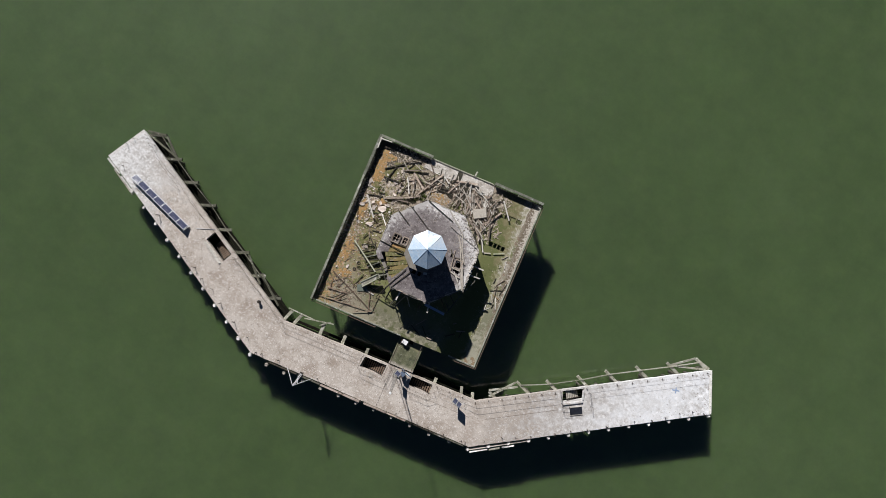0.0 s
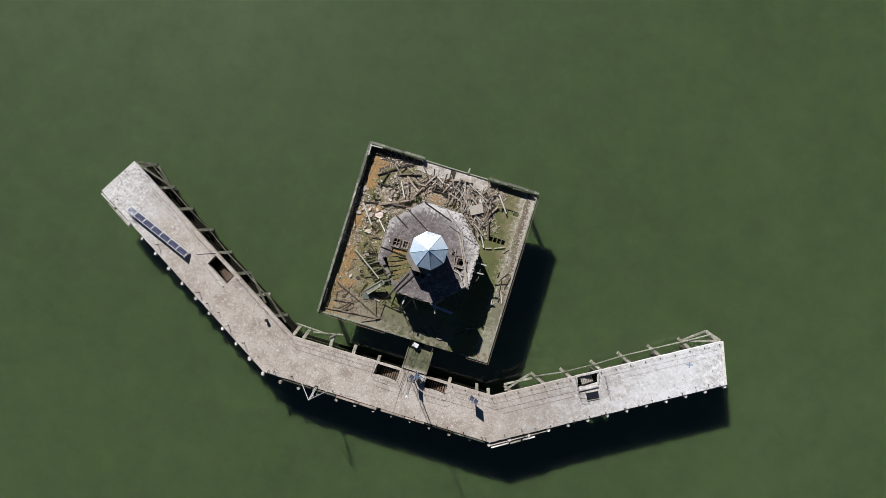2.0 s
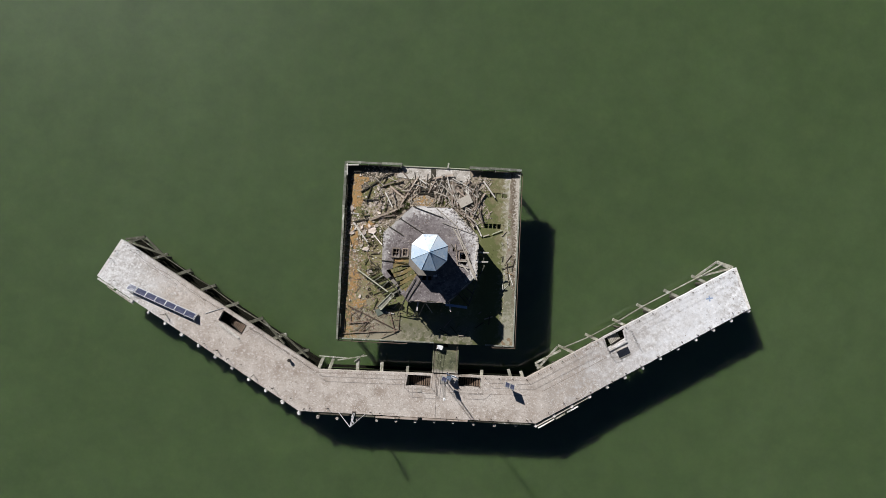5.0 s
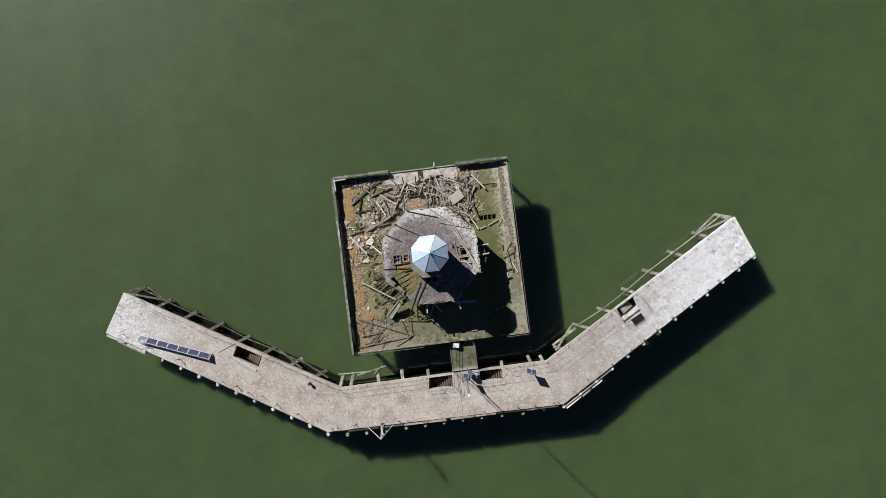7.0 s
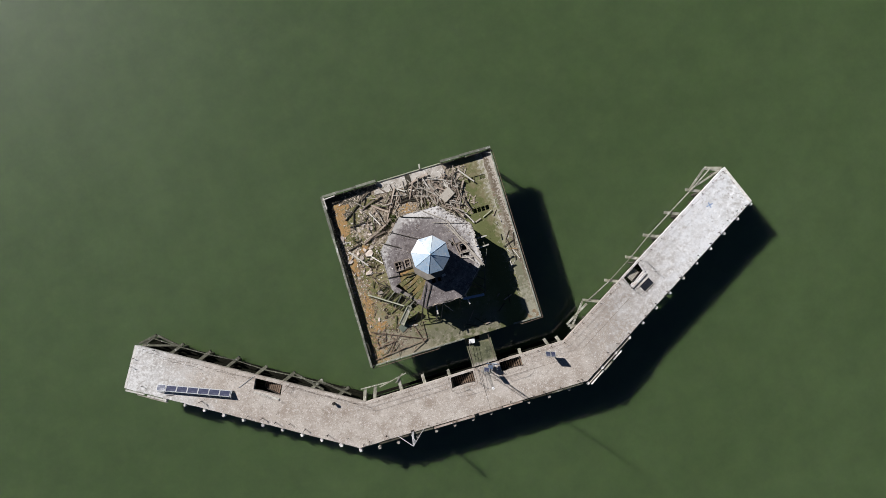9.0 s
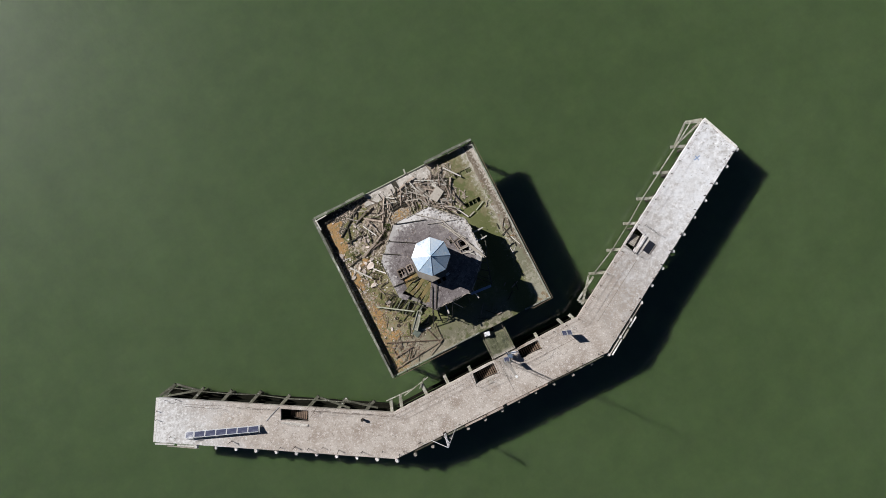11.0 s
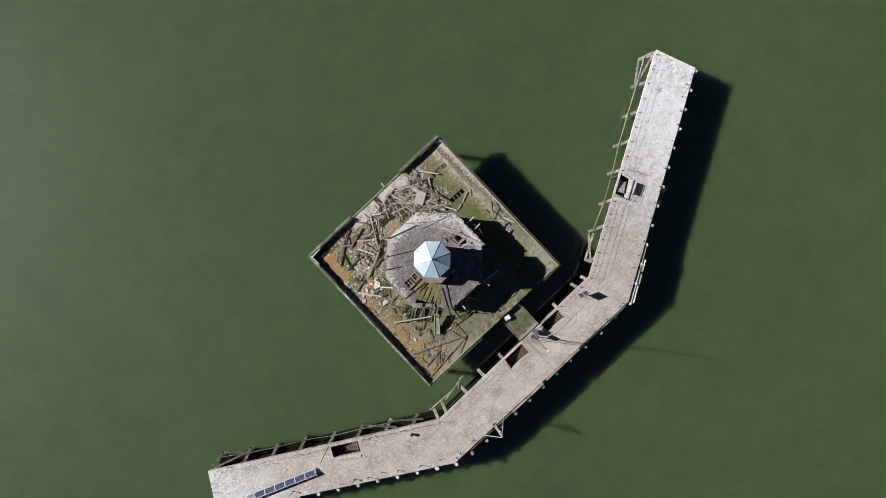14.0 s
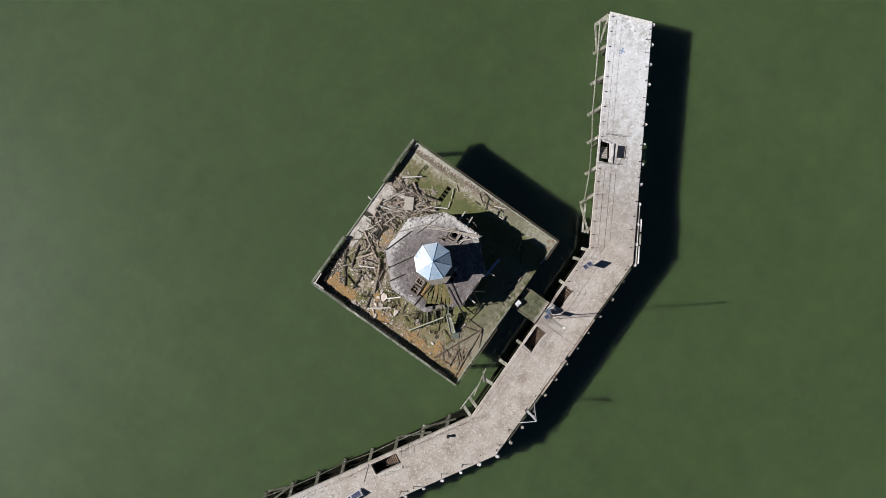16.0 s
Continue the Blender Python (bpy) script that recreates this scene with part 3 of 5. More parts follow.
for p, q in (((34.5, 0.85), (31.9, -1.2)), ((36.1, 0.1), (31.9, -1.15)), ((15.8, -10.2), (13.5, -13.0)), ((13.2, -12.3), (16.2, -10.6)), ((-34.1, 0.5), (-31.8, -1.6)), ((-36.2, -0.1), (-31.6, -1.5)),
             ((-16.8, -10.5), (-13.9, -12.9)), ((-19.5, -8.7), (-16.9, -11.4)), ((34.6, 0.9), (36.5, 0.35)), ((-34.3, 0.6), (-36.5, 0.2))):
    on_pier(timber((*p, BEAM_Z + 0.1), (*q, BEAM_Z + 0.1), 0.22, 0.2, M_BEAMPALE if p[0] > 0 else M_BEAMGREY, "brace"))
for p, q in (((-10.4, -13.0), (-6.9, -12.3)), ((-12.6, -12.6), (-9.0, -12.75)), ((-8.4, -13.1), (-7.3, -12.2))):
    on_pier(timber((*p, BEAM_Z + 0.28), (*q, BEAM_Z + 0.28), 0.11, 0.12, M_BEAMPALE, "waler"))

# black strips added low between the inner piles, standing in for the shaded gap
for k, z, off in ((0, 3.0, 0.1), (0, 1.6, 0.0), (0, 0.6, -0.1), (1, 3.0, 0.15), (1, 1.2, 0.0)):
    a, b = INNER[k], INNER[k + 1]
    d = Vector((b[0] - a[0], b[1] - a[1])).normalized()
    n = Vector((d.y, -d.x)) * off
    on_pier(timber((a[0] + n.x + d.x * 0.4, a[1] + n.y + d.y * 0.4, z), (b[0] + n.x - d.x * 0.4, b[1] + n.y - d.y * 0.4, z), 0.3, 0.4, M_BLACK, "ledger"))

# fender timbers along the outer edge; those of the middle arm stand a little proud of the deck
FENDERS = [(-12.2, -8.6, -19.34, 0.10, 0.10, M_DARKWOOD), (-8.4, -5.6, -19.38, 0.13, 0.12, M_BEAMGREY), (-5.5, -2.7, -19.42, 0.19, 0.13, M_FENDER), (-2.62, -0.5, -19.42, 0.21, 0.14, M_FENDER), (0.05, 2.9, -19.42, 0.19, 0.13, M_FENDER), (3.0, 5.4, -19.40, 0.12, 0.12, M_TIMBER), (5.6, 9.0, -19.40, 0.09, 0.12, M_DARKWOOD), (9.1, 12.9, -19.44, 0.09, 0.10, M_BEAMGREY)]
for x0, x1, y, w, z, mat in FENDERS:
    on_pier(timber((x0, y, DECK + z - 0.2), (x1, y - 0.012 * (x1 - x0) / 3, DECK + z - 0.22), w, 0.46, mat, "fender_timber", jitter=0.03))
    for x in (x0 + 0.3, x1 - 0.3):
        on_pier(timber((x, y + 0.3, DECK - 0.3), (x, y - 0.05, DECK - 0.3), 0.14, 0.16, M_DARKWOOD, "fender_bracket"))
for p, q, mat in (((13.6, -19.65), (19.6, -16.05), M_GREYWOOD), ((13.9, -19.85), (15.7, -18.75), M_CAP), ((15.9, -18.7), (17.0, -18.02), M_BEAMPALE), ((17.2, -17.9), (18.5, -17.1), M_CAP), ((-39.35, -4.65), (-37.4, -5.8), M_CAP), ((-37.1, -6.0), (-35.3, -7.1), M_CAP), ((-38.2, -5.6), (-35.0, -7.5), M_GREYWOOD)):
    on_pier(timber((*p, DECK - 0.3), (*q, DECK - 0.3), 0.13, 0.2, mat, "fender_timber", jitter=0.05))
# end ledges
for a, b in ((INNER[0], OUTER[0]), (INNER[3], OUTER[3])):
    on_pier(timber((*a, DECK - 0.08), (*b, DECK - 0.08), 0.3, 0.18, M_CAP, "end_kerb"))


# ---- steps in the openings ----
def stair(at, rz, run, drop, width, n, label, mat=None):
    st = thing("stair", at, label, "stair", "stairs through the pier deck", rz=rz)
    for side in (-1, 1):
        timber((0, side * width / 2, -0.05), (run, side * width / 2, -drop), 0.07, 0.25, M_STEEL, "stringer", st)
    bm = bmesh.new()
    box(bm, (0.16, width - 0.08, 0.05))
    t0 = part("tread", bm, mat or M_RUSTWOOD, st)
    for i in range(n):
        m = pose(run * (i + 0.5) / n, 0, -0.12 - drop * (i + 0.5) / n)
        if i == 0:
            t0.matrix_basis = m
        else:
            share("tread", t0, m, st)
    return st


ANG = math.degrees(math.atan2(14.72, 24.87))
stair((0.75, -14.98, DECK), 180, 2.6, 1.5, 1.15, 10, "steep dark steel stair going down through the deck")
stair((6.75, -14.85, DECK), 180, 2.4, 1.5, 1.0, 9, "rusty steel stair going down through the deck")
stair((21.75, -9.15, DECK), ANG, 1.5, 0.5, 1.0, 7, "whitened stair going down through the deck", M_EDGE)
stair((-21.65, -9.83, DECK), 180 - ANG, 2.3, 1.5, 1.05, 9, "brown timber stair going down through the deck", M_RUSTWOOD)


# Added floors of black boards: they hide lit water so the openings stay dark.
def landing(at, rz, w, d):
    ld = thing("stair_landing", at, "added stage of black boards that keeps the deck opening dark", "landing", "stair landings", rz=rz)
    n = int(d / 0.3)
    bm = bmesh.new()
    box(bm, (w, 0.27, 0.07))
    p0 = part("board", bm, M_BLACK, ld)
    for i in range(n):
        m = pose(0, -d / 2 + d * (i + 0.5) / n, 0, 0, 0, random.uniform(-0.6, 0.6))
        if i == 0:
            p0.matrix_basis = m
        else:
            share("board", p0, m, ld)
    for x in (-w / 2 + 0.2, w / 2 - 0.2):
        timber((x, -d / 2, -0.16), (x, d / 2, -0.16), 0.2, 0.24, M_DARKWOOD, "joist", ld)
        for y in (-d / 2 + 0.15, d / 2 - 0.15):
            bm = bmesh.new()
            rod(bm, (x, y, -4.2), (x, y, -0.2), 0.12)
            part("prop", bm, M_PILE, ld)
    return ld


landing((-0.6, -15.05, DECK - 1.75), 0, 3.6, 2.0)
landing((5.4, -15.0, DECK - 1.75), 0, 3.6, 2.0)
landing((22.65, -9.15, DECK - 1.75), ANG, 3.4, 1.9)
landing((-23.0, -9.35, DECK - 1.75), -ANG, 3.8, 2.0)
# deep black beams added under the inner rim to keep sun out of the openings
for a, b in zip(INNER, INNER[1:]):
    d = Vector((b[0] - a[0], b[1] - a[1])).normalized()
    n = Vector((d.y, -d.x)) * 0.3
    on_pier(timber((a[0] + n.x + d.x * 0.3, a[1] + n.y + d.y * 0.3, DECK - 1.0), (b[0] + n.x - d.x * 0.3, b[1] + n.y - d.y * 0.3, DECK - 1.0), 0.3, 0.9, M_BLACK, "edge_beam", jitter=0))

# ---- railings ----
def railing(points, heights=(0.52, 1.05), step=1.7, label="thin rusty steel railing on the pier edge", base=DECK, r=0.013, mat=None, lean=0.0, feet=False):
    x0, y0 = points[0]
    rl = thing("railing", (x0, y0, base), label, "railing", "pier railings")
    bm = bmesh.new()
    rod(bm, (0, 0, 0), (lean, 0, max(heights) + 0.02), r, r, 6)
    post0, placed = part("post", bm, mat or M_RAIL, rl), False
    foot0 = None
    for (xa, ya), (xb, yb) in zip(points, points[1:]):
        d = math.hypot(xb - xa, yb - ya)
        n = max(1, round(d / step))
        for i in range(n + 1):
            if feet:
                fm = pose(xa - x0 + (xb - xa) * i / n, ya - y0 + (yb - ya) * i / n, 0)
                if foot0 is None:
                    bm = bmesh.new()
                    rod(bm, (0, 0, 0), (0, 0, 0.14), 0.065, 0.05, 8)
                    foot0 = part("post_foot", bm, M_STEEL, rl, "black iron post foot")
                    foot0.matrix_basis = fm
                elif i:
                    share("post_foot", foot0, fm, rl)
            m = pose(xa - x0 + (xb - xa) * i / n, ya - y0 + (yb - ya) * i / n, 0, 0, 0, random.uniform(0, 360))
            if not placed:
                post0.matrix_basis, placed = m, True
            elif i or (xa, ya) == points[0]:
                share("post", post0, m, rl)
        for h in heights:
            bm = bmesh.new()
            rod(bm, (xa - x0, ya - y0, h), (xb - x0, yb - y0, h), r * 0.85, None, 6)
            part("rail", bm, mat or M_RAIL, rl)
    return rl


def inset(p, q, t, off=0.25):
    """A point on the inner edge from p to q, drawn back over the deck."""
    x, y = lerp(p, q, t)
    dx, dy = q[0] - p[0], q[1] - p[1]
    d = math.hypot(dx, dy)
    return (x + dy / d * off, y - dx / d * off)


railing([inset(INNER[0], INNER[1], 0.66), inset(INNER[0], INNER[1], 1.0), inset(INNER[1], INNER[2], 0.40)])
railing([inset(INNER[1], INNER[2], 0.80), inset(INNER[1], INNER[2], 1.0), inset(INNER[2], INNER[3], 0.335)], feet=True)
railing([inset(INNER[2], INNER[3], 0.47), inset(INNER[2], INNER[3], 0.985)], (0.42, 0.9), 1.75, r=0.009, feet=True)
# guards round the openings
railing([(-2.2, -14.2), (-2.2, -15.75), (0.95, -15.8)], step=1.5, label="rusty guard rail round the stair opening")
railing([(4.0, -15.65), (6.3, -15.65), (7.2, -14.9)], step=1.2, label="bent rusty guard rail round the stair opening")
railing([(24.2, -7.8), (24.9, -9.2)], step=1.6, label="short rusty guard rail beside the opening", r=0.016, mat=M_STEEL)
railing([(20.9, -9.0), (21.8, -10.6), (22.6, -10.3)], step=1.6, label="rusty guard rail at the stair head", r=0.016, mat=M_STEEL)
railing([(-24.9, -8.9), (-22.6, -10.35)], step=1.5, label="rusty guard rail round the stair opening")
railing([(-21.7, -9.2), (-20.6, -8.9)], step=1.1, label="short guard rail at the stair head")
railing([(-21.2, -10.1), (-20.0, -9.4)], step=1.4, label="short guard rail at the stair head")

# ---- footbridge to the platform ----
bridge = thing("footbridge", (2.45, -12.1, 0), "mossy concrete footbridge between platform and pier", "bridge", kind="structure")
bm = bmesh.new()
slab(bm, ((-1.5, -1.75), (1.45, -1.75), (1.52, 1.75), (-1.42, 1.75)), steps(8), steps(8), [], DECK - 0.35, DECK + 0.06, wear=0.05)
part("slab", bm, M_BRIDGE, bridge, "damp mossy concrete slab")
for x in (-1.45, 1.45):
    timber((x, -1.75, DECK + 0.1), (x, 1.75, DECK + 0.1), 0.12, 0.12, M_BRIDGE, "kerb", bridge)
for x in (-1.2, 1.2):
    timber((x, -2.3, DECK - 0.5), (x, 2.3, DECK - 0.5), 0.25, 0.3, M_DARKWOOD, "girder", bridge)
railing([(1.35, -10.6), (1.05, -13.8), (0.95, -15.6)], (0.4, 0.75, 1.1), step=1.6, r=0.022, base=DECK + 0.06, label="thin rusty railing of the footbridge")
railing([(3.75, -10.6), (3.7, -13.6)], (0.4, 0.75, 1.1), step=1.6, r=0.022, base=DECK + 0.06, label="thin rusty railing of the footbridge")
cab = thing("cabinet", (1.72, -10.8, DECK + 0.06), "white metal equipment box on the footbridge", "box", rz=-12)
bm = bmesh.new()
box(bm, (0.62, 0.46, 0.5), pose(0, 0, 0.25))
bmesh.ops.bevel(bm, geom=bm.edges[:], offset=0.03, segments=2, affect="EDGES")
part("body", bm, M_WHITE, cab)
bm = bmesh.new()
box(bm, (0.67, 0.5, 0.05), pose(0, 0, 0.52))
part("lid", bm, M_WHITE, cab)
bm = bmesh.new()
box(bm, (0.46, 0.4, 0.08), pose(2.45, -10.62, DECK + 0.1))
tagged(part("hatch_cover", bm, M_BLACK), "small dark hatch cover on the footbridge", "hatch")

# ---- the square platform ----
S = 10.3
plat = thing("platform", (0, 0, 0), "square mossy concrete platform of the old water intake on piles", "platform", kind="structure")
bm = bmesh.new()
sh = lambda x: (x + S) / (2 * S)
slab(bm, ((-S, -S), (S, -S), (S, S), (-S, S)), steps(28), steps(28),
     [(sh(6.3 + 0.5 * i), sh(6.3 + 0.5 * i + 0.43), sh(3.5), sh(4.05)) for i in range(4)] + [(sh(6.75 + 0.72 * i), sh(7.4 + 0.72 * i), sh(7.15), sh(7.7)) for i in range(3)], PLAT - 0.7, PLAT, wear=0.06, relief=0.03)
part("deck_slab", bm, M_PLAT, plat, "mossy concrete deck with soil and stains")
for i in range(3):
    bm = bmesh.new()
    box(bm, (0.72, 0.62, 0.05), pose(7.07 + 0.72 * i, 7.42, PLAT - (0.3, 0.14, 0.12)[i], 3 * i), 0.01)
    part("hatch_cover", bm, M_MOSSWOOD, plat, "sunken mossy hatch cover")
bm = bmesh.new()
rod(bm, (0, 0, -2), (0, 0, PLAT - 0.65), 0.28, 0.28, 10)
pp = part("bearing_pile", bm, M_PILE, plat)
spots = [(-9.6 + 4.8 * i, -9.6 + 4.8 * j) for i in range(5) for j in range(5)]
pp.location = (*spots[0], 0)
for p in spots[1:]:
    share("bearing_pile", pp, pose(*p, 0), plat)
for i in range(5):
    y = -9.6 + 4.8 * i
    timber((-10.2, y, PLAT - 0.88), (10.2, y, PLAT - 0.88), 0.4, 0.4, M_DARKWOOD, "cap_beam", plat)


def parapet(p, q, n, name="parapet"):
    """A boarded wall with posts on its inner side."""
    p, q = Vector((*p, 0)), Vector((*q, 0))
    d = (q - p).normalized()
    inner = Vector((-d.y, d.x, 0))
    if inner.dot(-(p + q)) < 0:
        inner = -inner
    w = new(name)
    w.parent = plat
    timber(p + Vector((0, 0, PLAT + 0.30)), q + Vector((0, 0, PLAT + 0.30)), 0.16, 0.60, M_DARKWOOD, "wall_board", w)
    L = (q - p).length
    u = 0.0
    while u < L - 0.05:
        # the coping lies in uneven lengths
        v = min(L, u + random.uniform(1.6, 3.4))
        lo, hi = p + d * (u + 0.01) + inner * random.uniform(0.03, 0.08), p + d * (v - 0.01) + inner * random.uniform(0.03, 0.08)
        timber(lo + Vector((0, 0, PLAT + 0.65)), hi + Vector((0, 0, PLAT + 0.65 + random.uniform(-0.03, 0.01))), random.uniform(0.22, 0.3), 0.1, M_GREYCAP, "coping", w)
        u = v
    for i in range(n):
        # an inner rail with bays missing
        if random.random() < 0.7:
            timber(p + d * (L * i / n) + inner * 0.36 + Vector((0, 0, PLAT + 0.56)), p + d * (L * (i + 1) / n) + inner * 0.36 + Vector((0, 0, PLAT + 0.56)), 0.07, 0.08, random.choice((M_BLACK, M_DARKWOOD)), "inner_rail", w)
    for i in range(n + 1):
        c = p + d * (0.15 + (L - 0.3) * i / n + random.uniform(-0.12, 0.12) * (0 < i < n))
        timber(c + Vector((0, 0, PLAT + 0.56)), c + inner * random.uniform(0.35, 0.5) + Vector((0, 0, PLAT + 0.56)), 0.09, 0.1, random.choice((M_DARKWOOD, M_DARKWOOD, M_GREYCAP)), "bracket", w)
        timber(c + inner * 0.16 + Vector((0, 0, PLAT)), c + inner * 0.16 + Vector((0, 0, PLAT + 0.50)), 0.14, 0.14, M_DARKWOOD, "post", w)
    return w


RIM = S + 0.08
for p, q, z in (((-RIM + 0.1, RIM - 0.3), (-RIM + 1.6, RIM - 0.22), 0.73), ((-RIM + 0.25, RIM - 0.1), (-RIM + 0.3, RIM - 1.5), 0.73), ((RIM - 0.9, RIM - 0.2), (RIM - 0.1, RIM - 0.6), 0.4)):
    timber((*p, PLAT + z), (*q, PLAT + z - 0.03), 0.13, 0.07, M_PALEWOOD, "loose_board", plat)
parapet((-RIM, -S), (-RIM, RIM + 0.14), 15)
parapet((-RIM + 0.15, RIM + 0.14), (-3.7, RIM + 0.14), 5)
parapet((4.2, RIM + 0.14), (RIM - 0.02, RIM + 0.14), 4)
# the fallen middle of the north wall: a pale bare ledge
bm = bmesh.new()
slab(bm, ((-4.4, 8.95), (4.5, 8.75), (4.2, 10.33), (-3.7, 10.33)), steps(14), steps(4), [], PLAT + 0.0, PLAT + 0.09, wear=0.15, relief=0.03)
part("bare_ledge", bm, M_STRIP2, plat, "pale bare concrete ledge")
bm = bmesh.new()
slab(bm, ((8.9, -10.3), (10.33, -10.3), (10.33, 10.3), (9.15, 10.3)), steps(4), steps(24), [], PLAT, PLAT + 0.07, wear=0.15, relief=0.03)
part("edge_strip", bm, M_STRIP, plat, "bleached concrete edge strip")
for p, q, w, h in (((S - 0.06, -S), (S - 0.06, S), 0.12, 0.42), ((-S, -S + 0.07), (1.0, -S + 0.07), 0.16, 0.2), ((7.0, -S + 0.07), (S - 0.12, -S + 0.07), 0.14, 0.2), ((-3.6, S + 0.06), (4.1, S + 0.06), 0.12, 0.2)):
    timber((*p, PLAT + 0.02 + h / 2), (*q, PLAT + 0.02 + h / 2), w, h, M_PALEGREEN if p[1] > 9 and q[1] > 9 else M_GREYCAP, "kerb", plat)

# a rusty rail on stub posts along the outer edges
for a, b, n in (((10.5, 10.1), (10.5, -10.45), 11), ((10.5, -10.45), (7.9, -10.5), 2), ((-10.3, -10.5), (-2.2, -10.5), 5)):
    bm = bmesh.new()
    rod(bm, (*a, PLAT + 0.28), (*b, PLAT + 0.28), 0.035, None, 6)
    part("edge_rail", bm, M_RUSTWOOD, plat)
    for i in range(n + 1):
        x, y = lerp(a, b, i / n)
        k = 1 - 0.24 / 10.5
        bm = bmesh.new()
        beam(bm, (x, y, PLAT + 0.2), (x * k, y * k, PLAT + 0.2), 0.11, 0.16, 0.02)
        part("rail_stub", bm, M_DARKWOOD, plat)

# ---- the octagonal house ----
AP, ROOF = 5.38, 9.0
house = thing("octagonal_house", (0.1, 0, 0), "ruined octagonal masonry house with flat weathered roof", "house")


def octagon(a, cx=0.0, cy=0.0):
    r = a / math.cos(math.pi / 8)
    return [(cx + r * math.cos(math.pi / 8 + i * math.pi / 4), cy + r * math.sin(math.pi / 8 + i * math.pi / 4)) for i in range(8)]


out, inn = octagon(AP - 0.12), octagon(AP - 0.5)
for i in range(8):
    j = (i + 1) % 8
    # each wall has an opening: two jambs, a sill and a lintel
    A, B, C, D = out[i], out[j], inn[j], inn[i]
    for u0, u1, z0, z1, nm in ((0, 0.36, PLAT, ROOF - 0.25, "wall_pier"), (0.64, 1, PLAT, ROOF - 0.25, "wall_pier"), (0.36, 0.64, PLAT, PLAT + 0.9, "sill_wall"), (0.36, 0.64, PLAT + 2.5, ROOF - 0.25, "lintel")):
        bm = bmesh.new()
        prism(bm, [lerp(A, B, u0), lerp(A, B, u1), lerp(D, C, u1), lerp(D, C, u0)], z0, z1)
        part(nm, bm, M_WALL, house)
roof_out, roof_in = octagon(AP), octagon(1.6)
for i in range(8):
    # sector i lies between corners i and i + 1; the south-western ones have lost part of their skin
    j = (i + 1) % 8
    holes = []
    if i == 3:
        holes = [(0.38, 0.56, 0.33, 0.47), (0.38, 0.56, 0.60, 0.72), (0.70, 1.0, 0.34, 0.95)]
    if i == 4:
        holes = [(0.0, 0.80, 0.14, 0.95), (0.22, 0.72, 0.0, 0.14)]
    if i == 5:
        holes = [(0.16, 0.34, 0.66, 0.80), (0.46, 0.62, 0.66, 0.78)]
    if i == 7:
        holes = [(0.40, 0.58, 0.36, 0.50), (0.74, 0.92, 0.66, 0.76), (0.20, 0.29, 0.34, 0.52), (0.40, 0.60, 0.60, 0.66)]
    bm = bmesh.new()
    slab(bm, (roof_out[i], roof_out[j], roof_in[j], roof_in[i]), steps(14), steps(10), holes, ROOF - 0.22, ROOF, wear=0.09, relief=0.06)
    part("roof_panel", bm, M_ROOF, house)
# mossy laths and sheathing show in the gap, with dark slots between them
for i in range(7):
    x, y = -4.55 + 0.28 * i, -1.75 - 0.42 * i
    d = 2.9 - 0.12 * abs(i - 3)
    bm = bmesh.new()
    n = 7
    for k in range(n):
        # each lath sags and waves along its length
        o0, o1 = [0.07 * math.sin(1.9 * e + i) for e in (k / n * 3, (k + 1) / n * 3)]
        beam(bm, (x + d * k / n * 0.87, y + 0.42 * d * k / n + o0, ROOF - 0.06), (x + d * (k + 1.04) / n * 0.87, y + 0.42 * d * (k + 1.04) / n + o1, ROOF - 0.05), 0.41 + 0.05 * math.sin(k + i), 0.06, 0.012)
    part("lath", bm, (M_CEIL, M_MOSSPATCH, M_CEIL, M_MOSSPATCH)[i % 4], house, "mossy sagging roof lath")
for x0, y0, x1, y1, w, mat in ((-3.95, -0.85, -2.2, -0.75, 0.5, M_ORANGE), (-3.7, -1.25, -2.3, -1.1, 0.3, M_CEIL), (-2.6, -3.1, -1.6, -2.5, 0.5, M_CEIL)):
    timber((x0, y0, ROOF - 0.1), (x1, y1, ROOF - 0.08), w, 0.05, mat, "sheathing_board", house, 0.03)
for x0, y0, x1, y1 in ((-4.3, -0.52, -2.1, -0.45), (-4.3, -3.3, -3.1, -4.75), (-3.2, -1.4, -1.9, -1.25), (-4.0, -3.9, -3.3, -3.2)):
    timber((x0, y0, ROOF + 0.05), (x1, y1, ROOF + 0.06), 0.09, 0.12, M_DARKWOOD, "rafter", house)
# Unseen floor coloured black so that the roof holes look shaded.
bm = bmesh.new()
prism(bm, octagon(AP - 0.55), PLAT + 0.01, PLAT + 0.06)
part("inner_floor", bm, M_BLACK, house, "black floor inside that keeps the roof holes dark")

# broken fascia boards hang along the roof edge
for i in range(8):
    A, B = roof_out[i], roof_out[(i + 1) % 8]
    u = random.uniform(0.0, 0.06)
    while u < 0.92:
        w = min(random.uniform(0.08, 0.3), 0.99 - u)
        if random.random() < 0.72:
            k = random.uniform(0.985, 1.012)
            p, q = [c * k for c in lerp(A, B, u)], [c * k for c in lerp(A, B, u + w)]
            timber((*p, ROOF - 0.06 + random.uniform(-0.1, 0.06)), (*q, ROOF - 0.06 + random.uniform(-0.1, 0.06)), 0.06, 0.2, random.choice((M_DARKWOOD, M_TIMBER, M_GREYWOOD)), "fascia_board", house, 0.015)
        u += w + random.uniform(0.01, 0.06)

# crumbling pale rim on the eastern and north-eastern roof edges
for i in (7, 0):
    u = 0.04
    while u < 0.96:
        w = random.uniform(0.025, 0.075)
        x, y = [c * random.uniform(0.965, 0.992) for c in lerp(roof_out[i], roof_out[(i + 1) % 8], u + w / 2)]
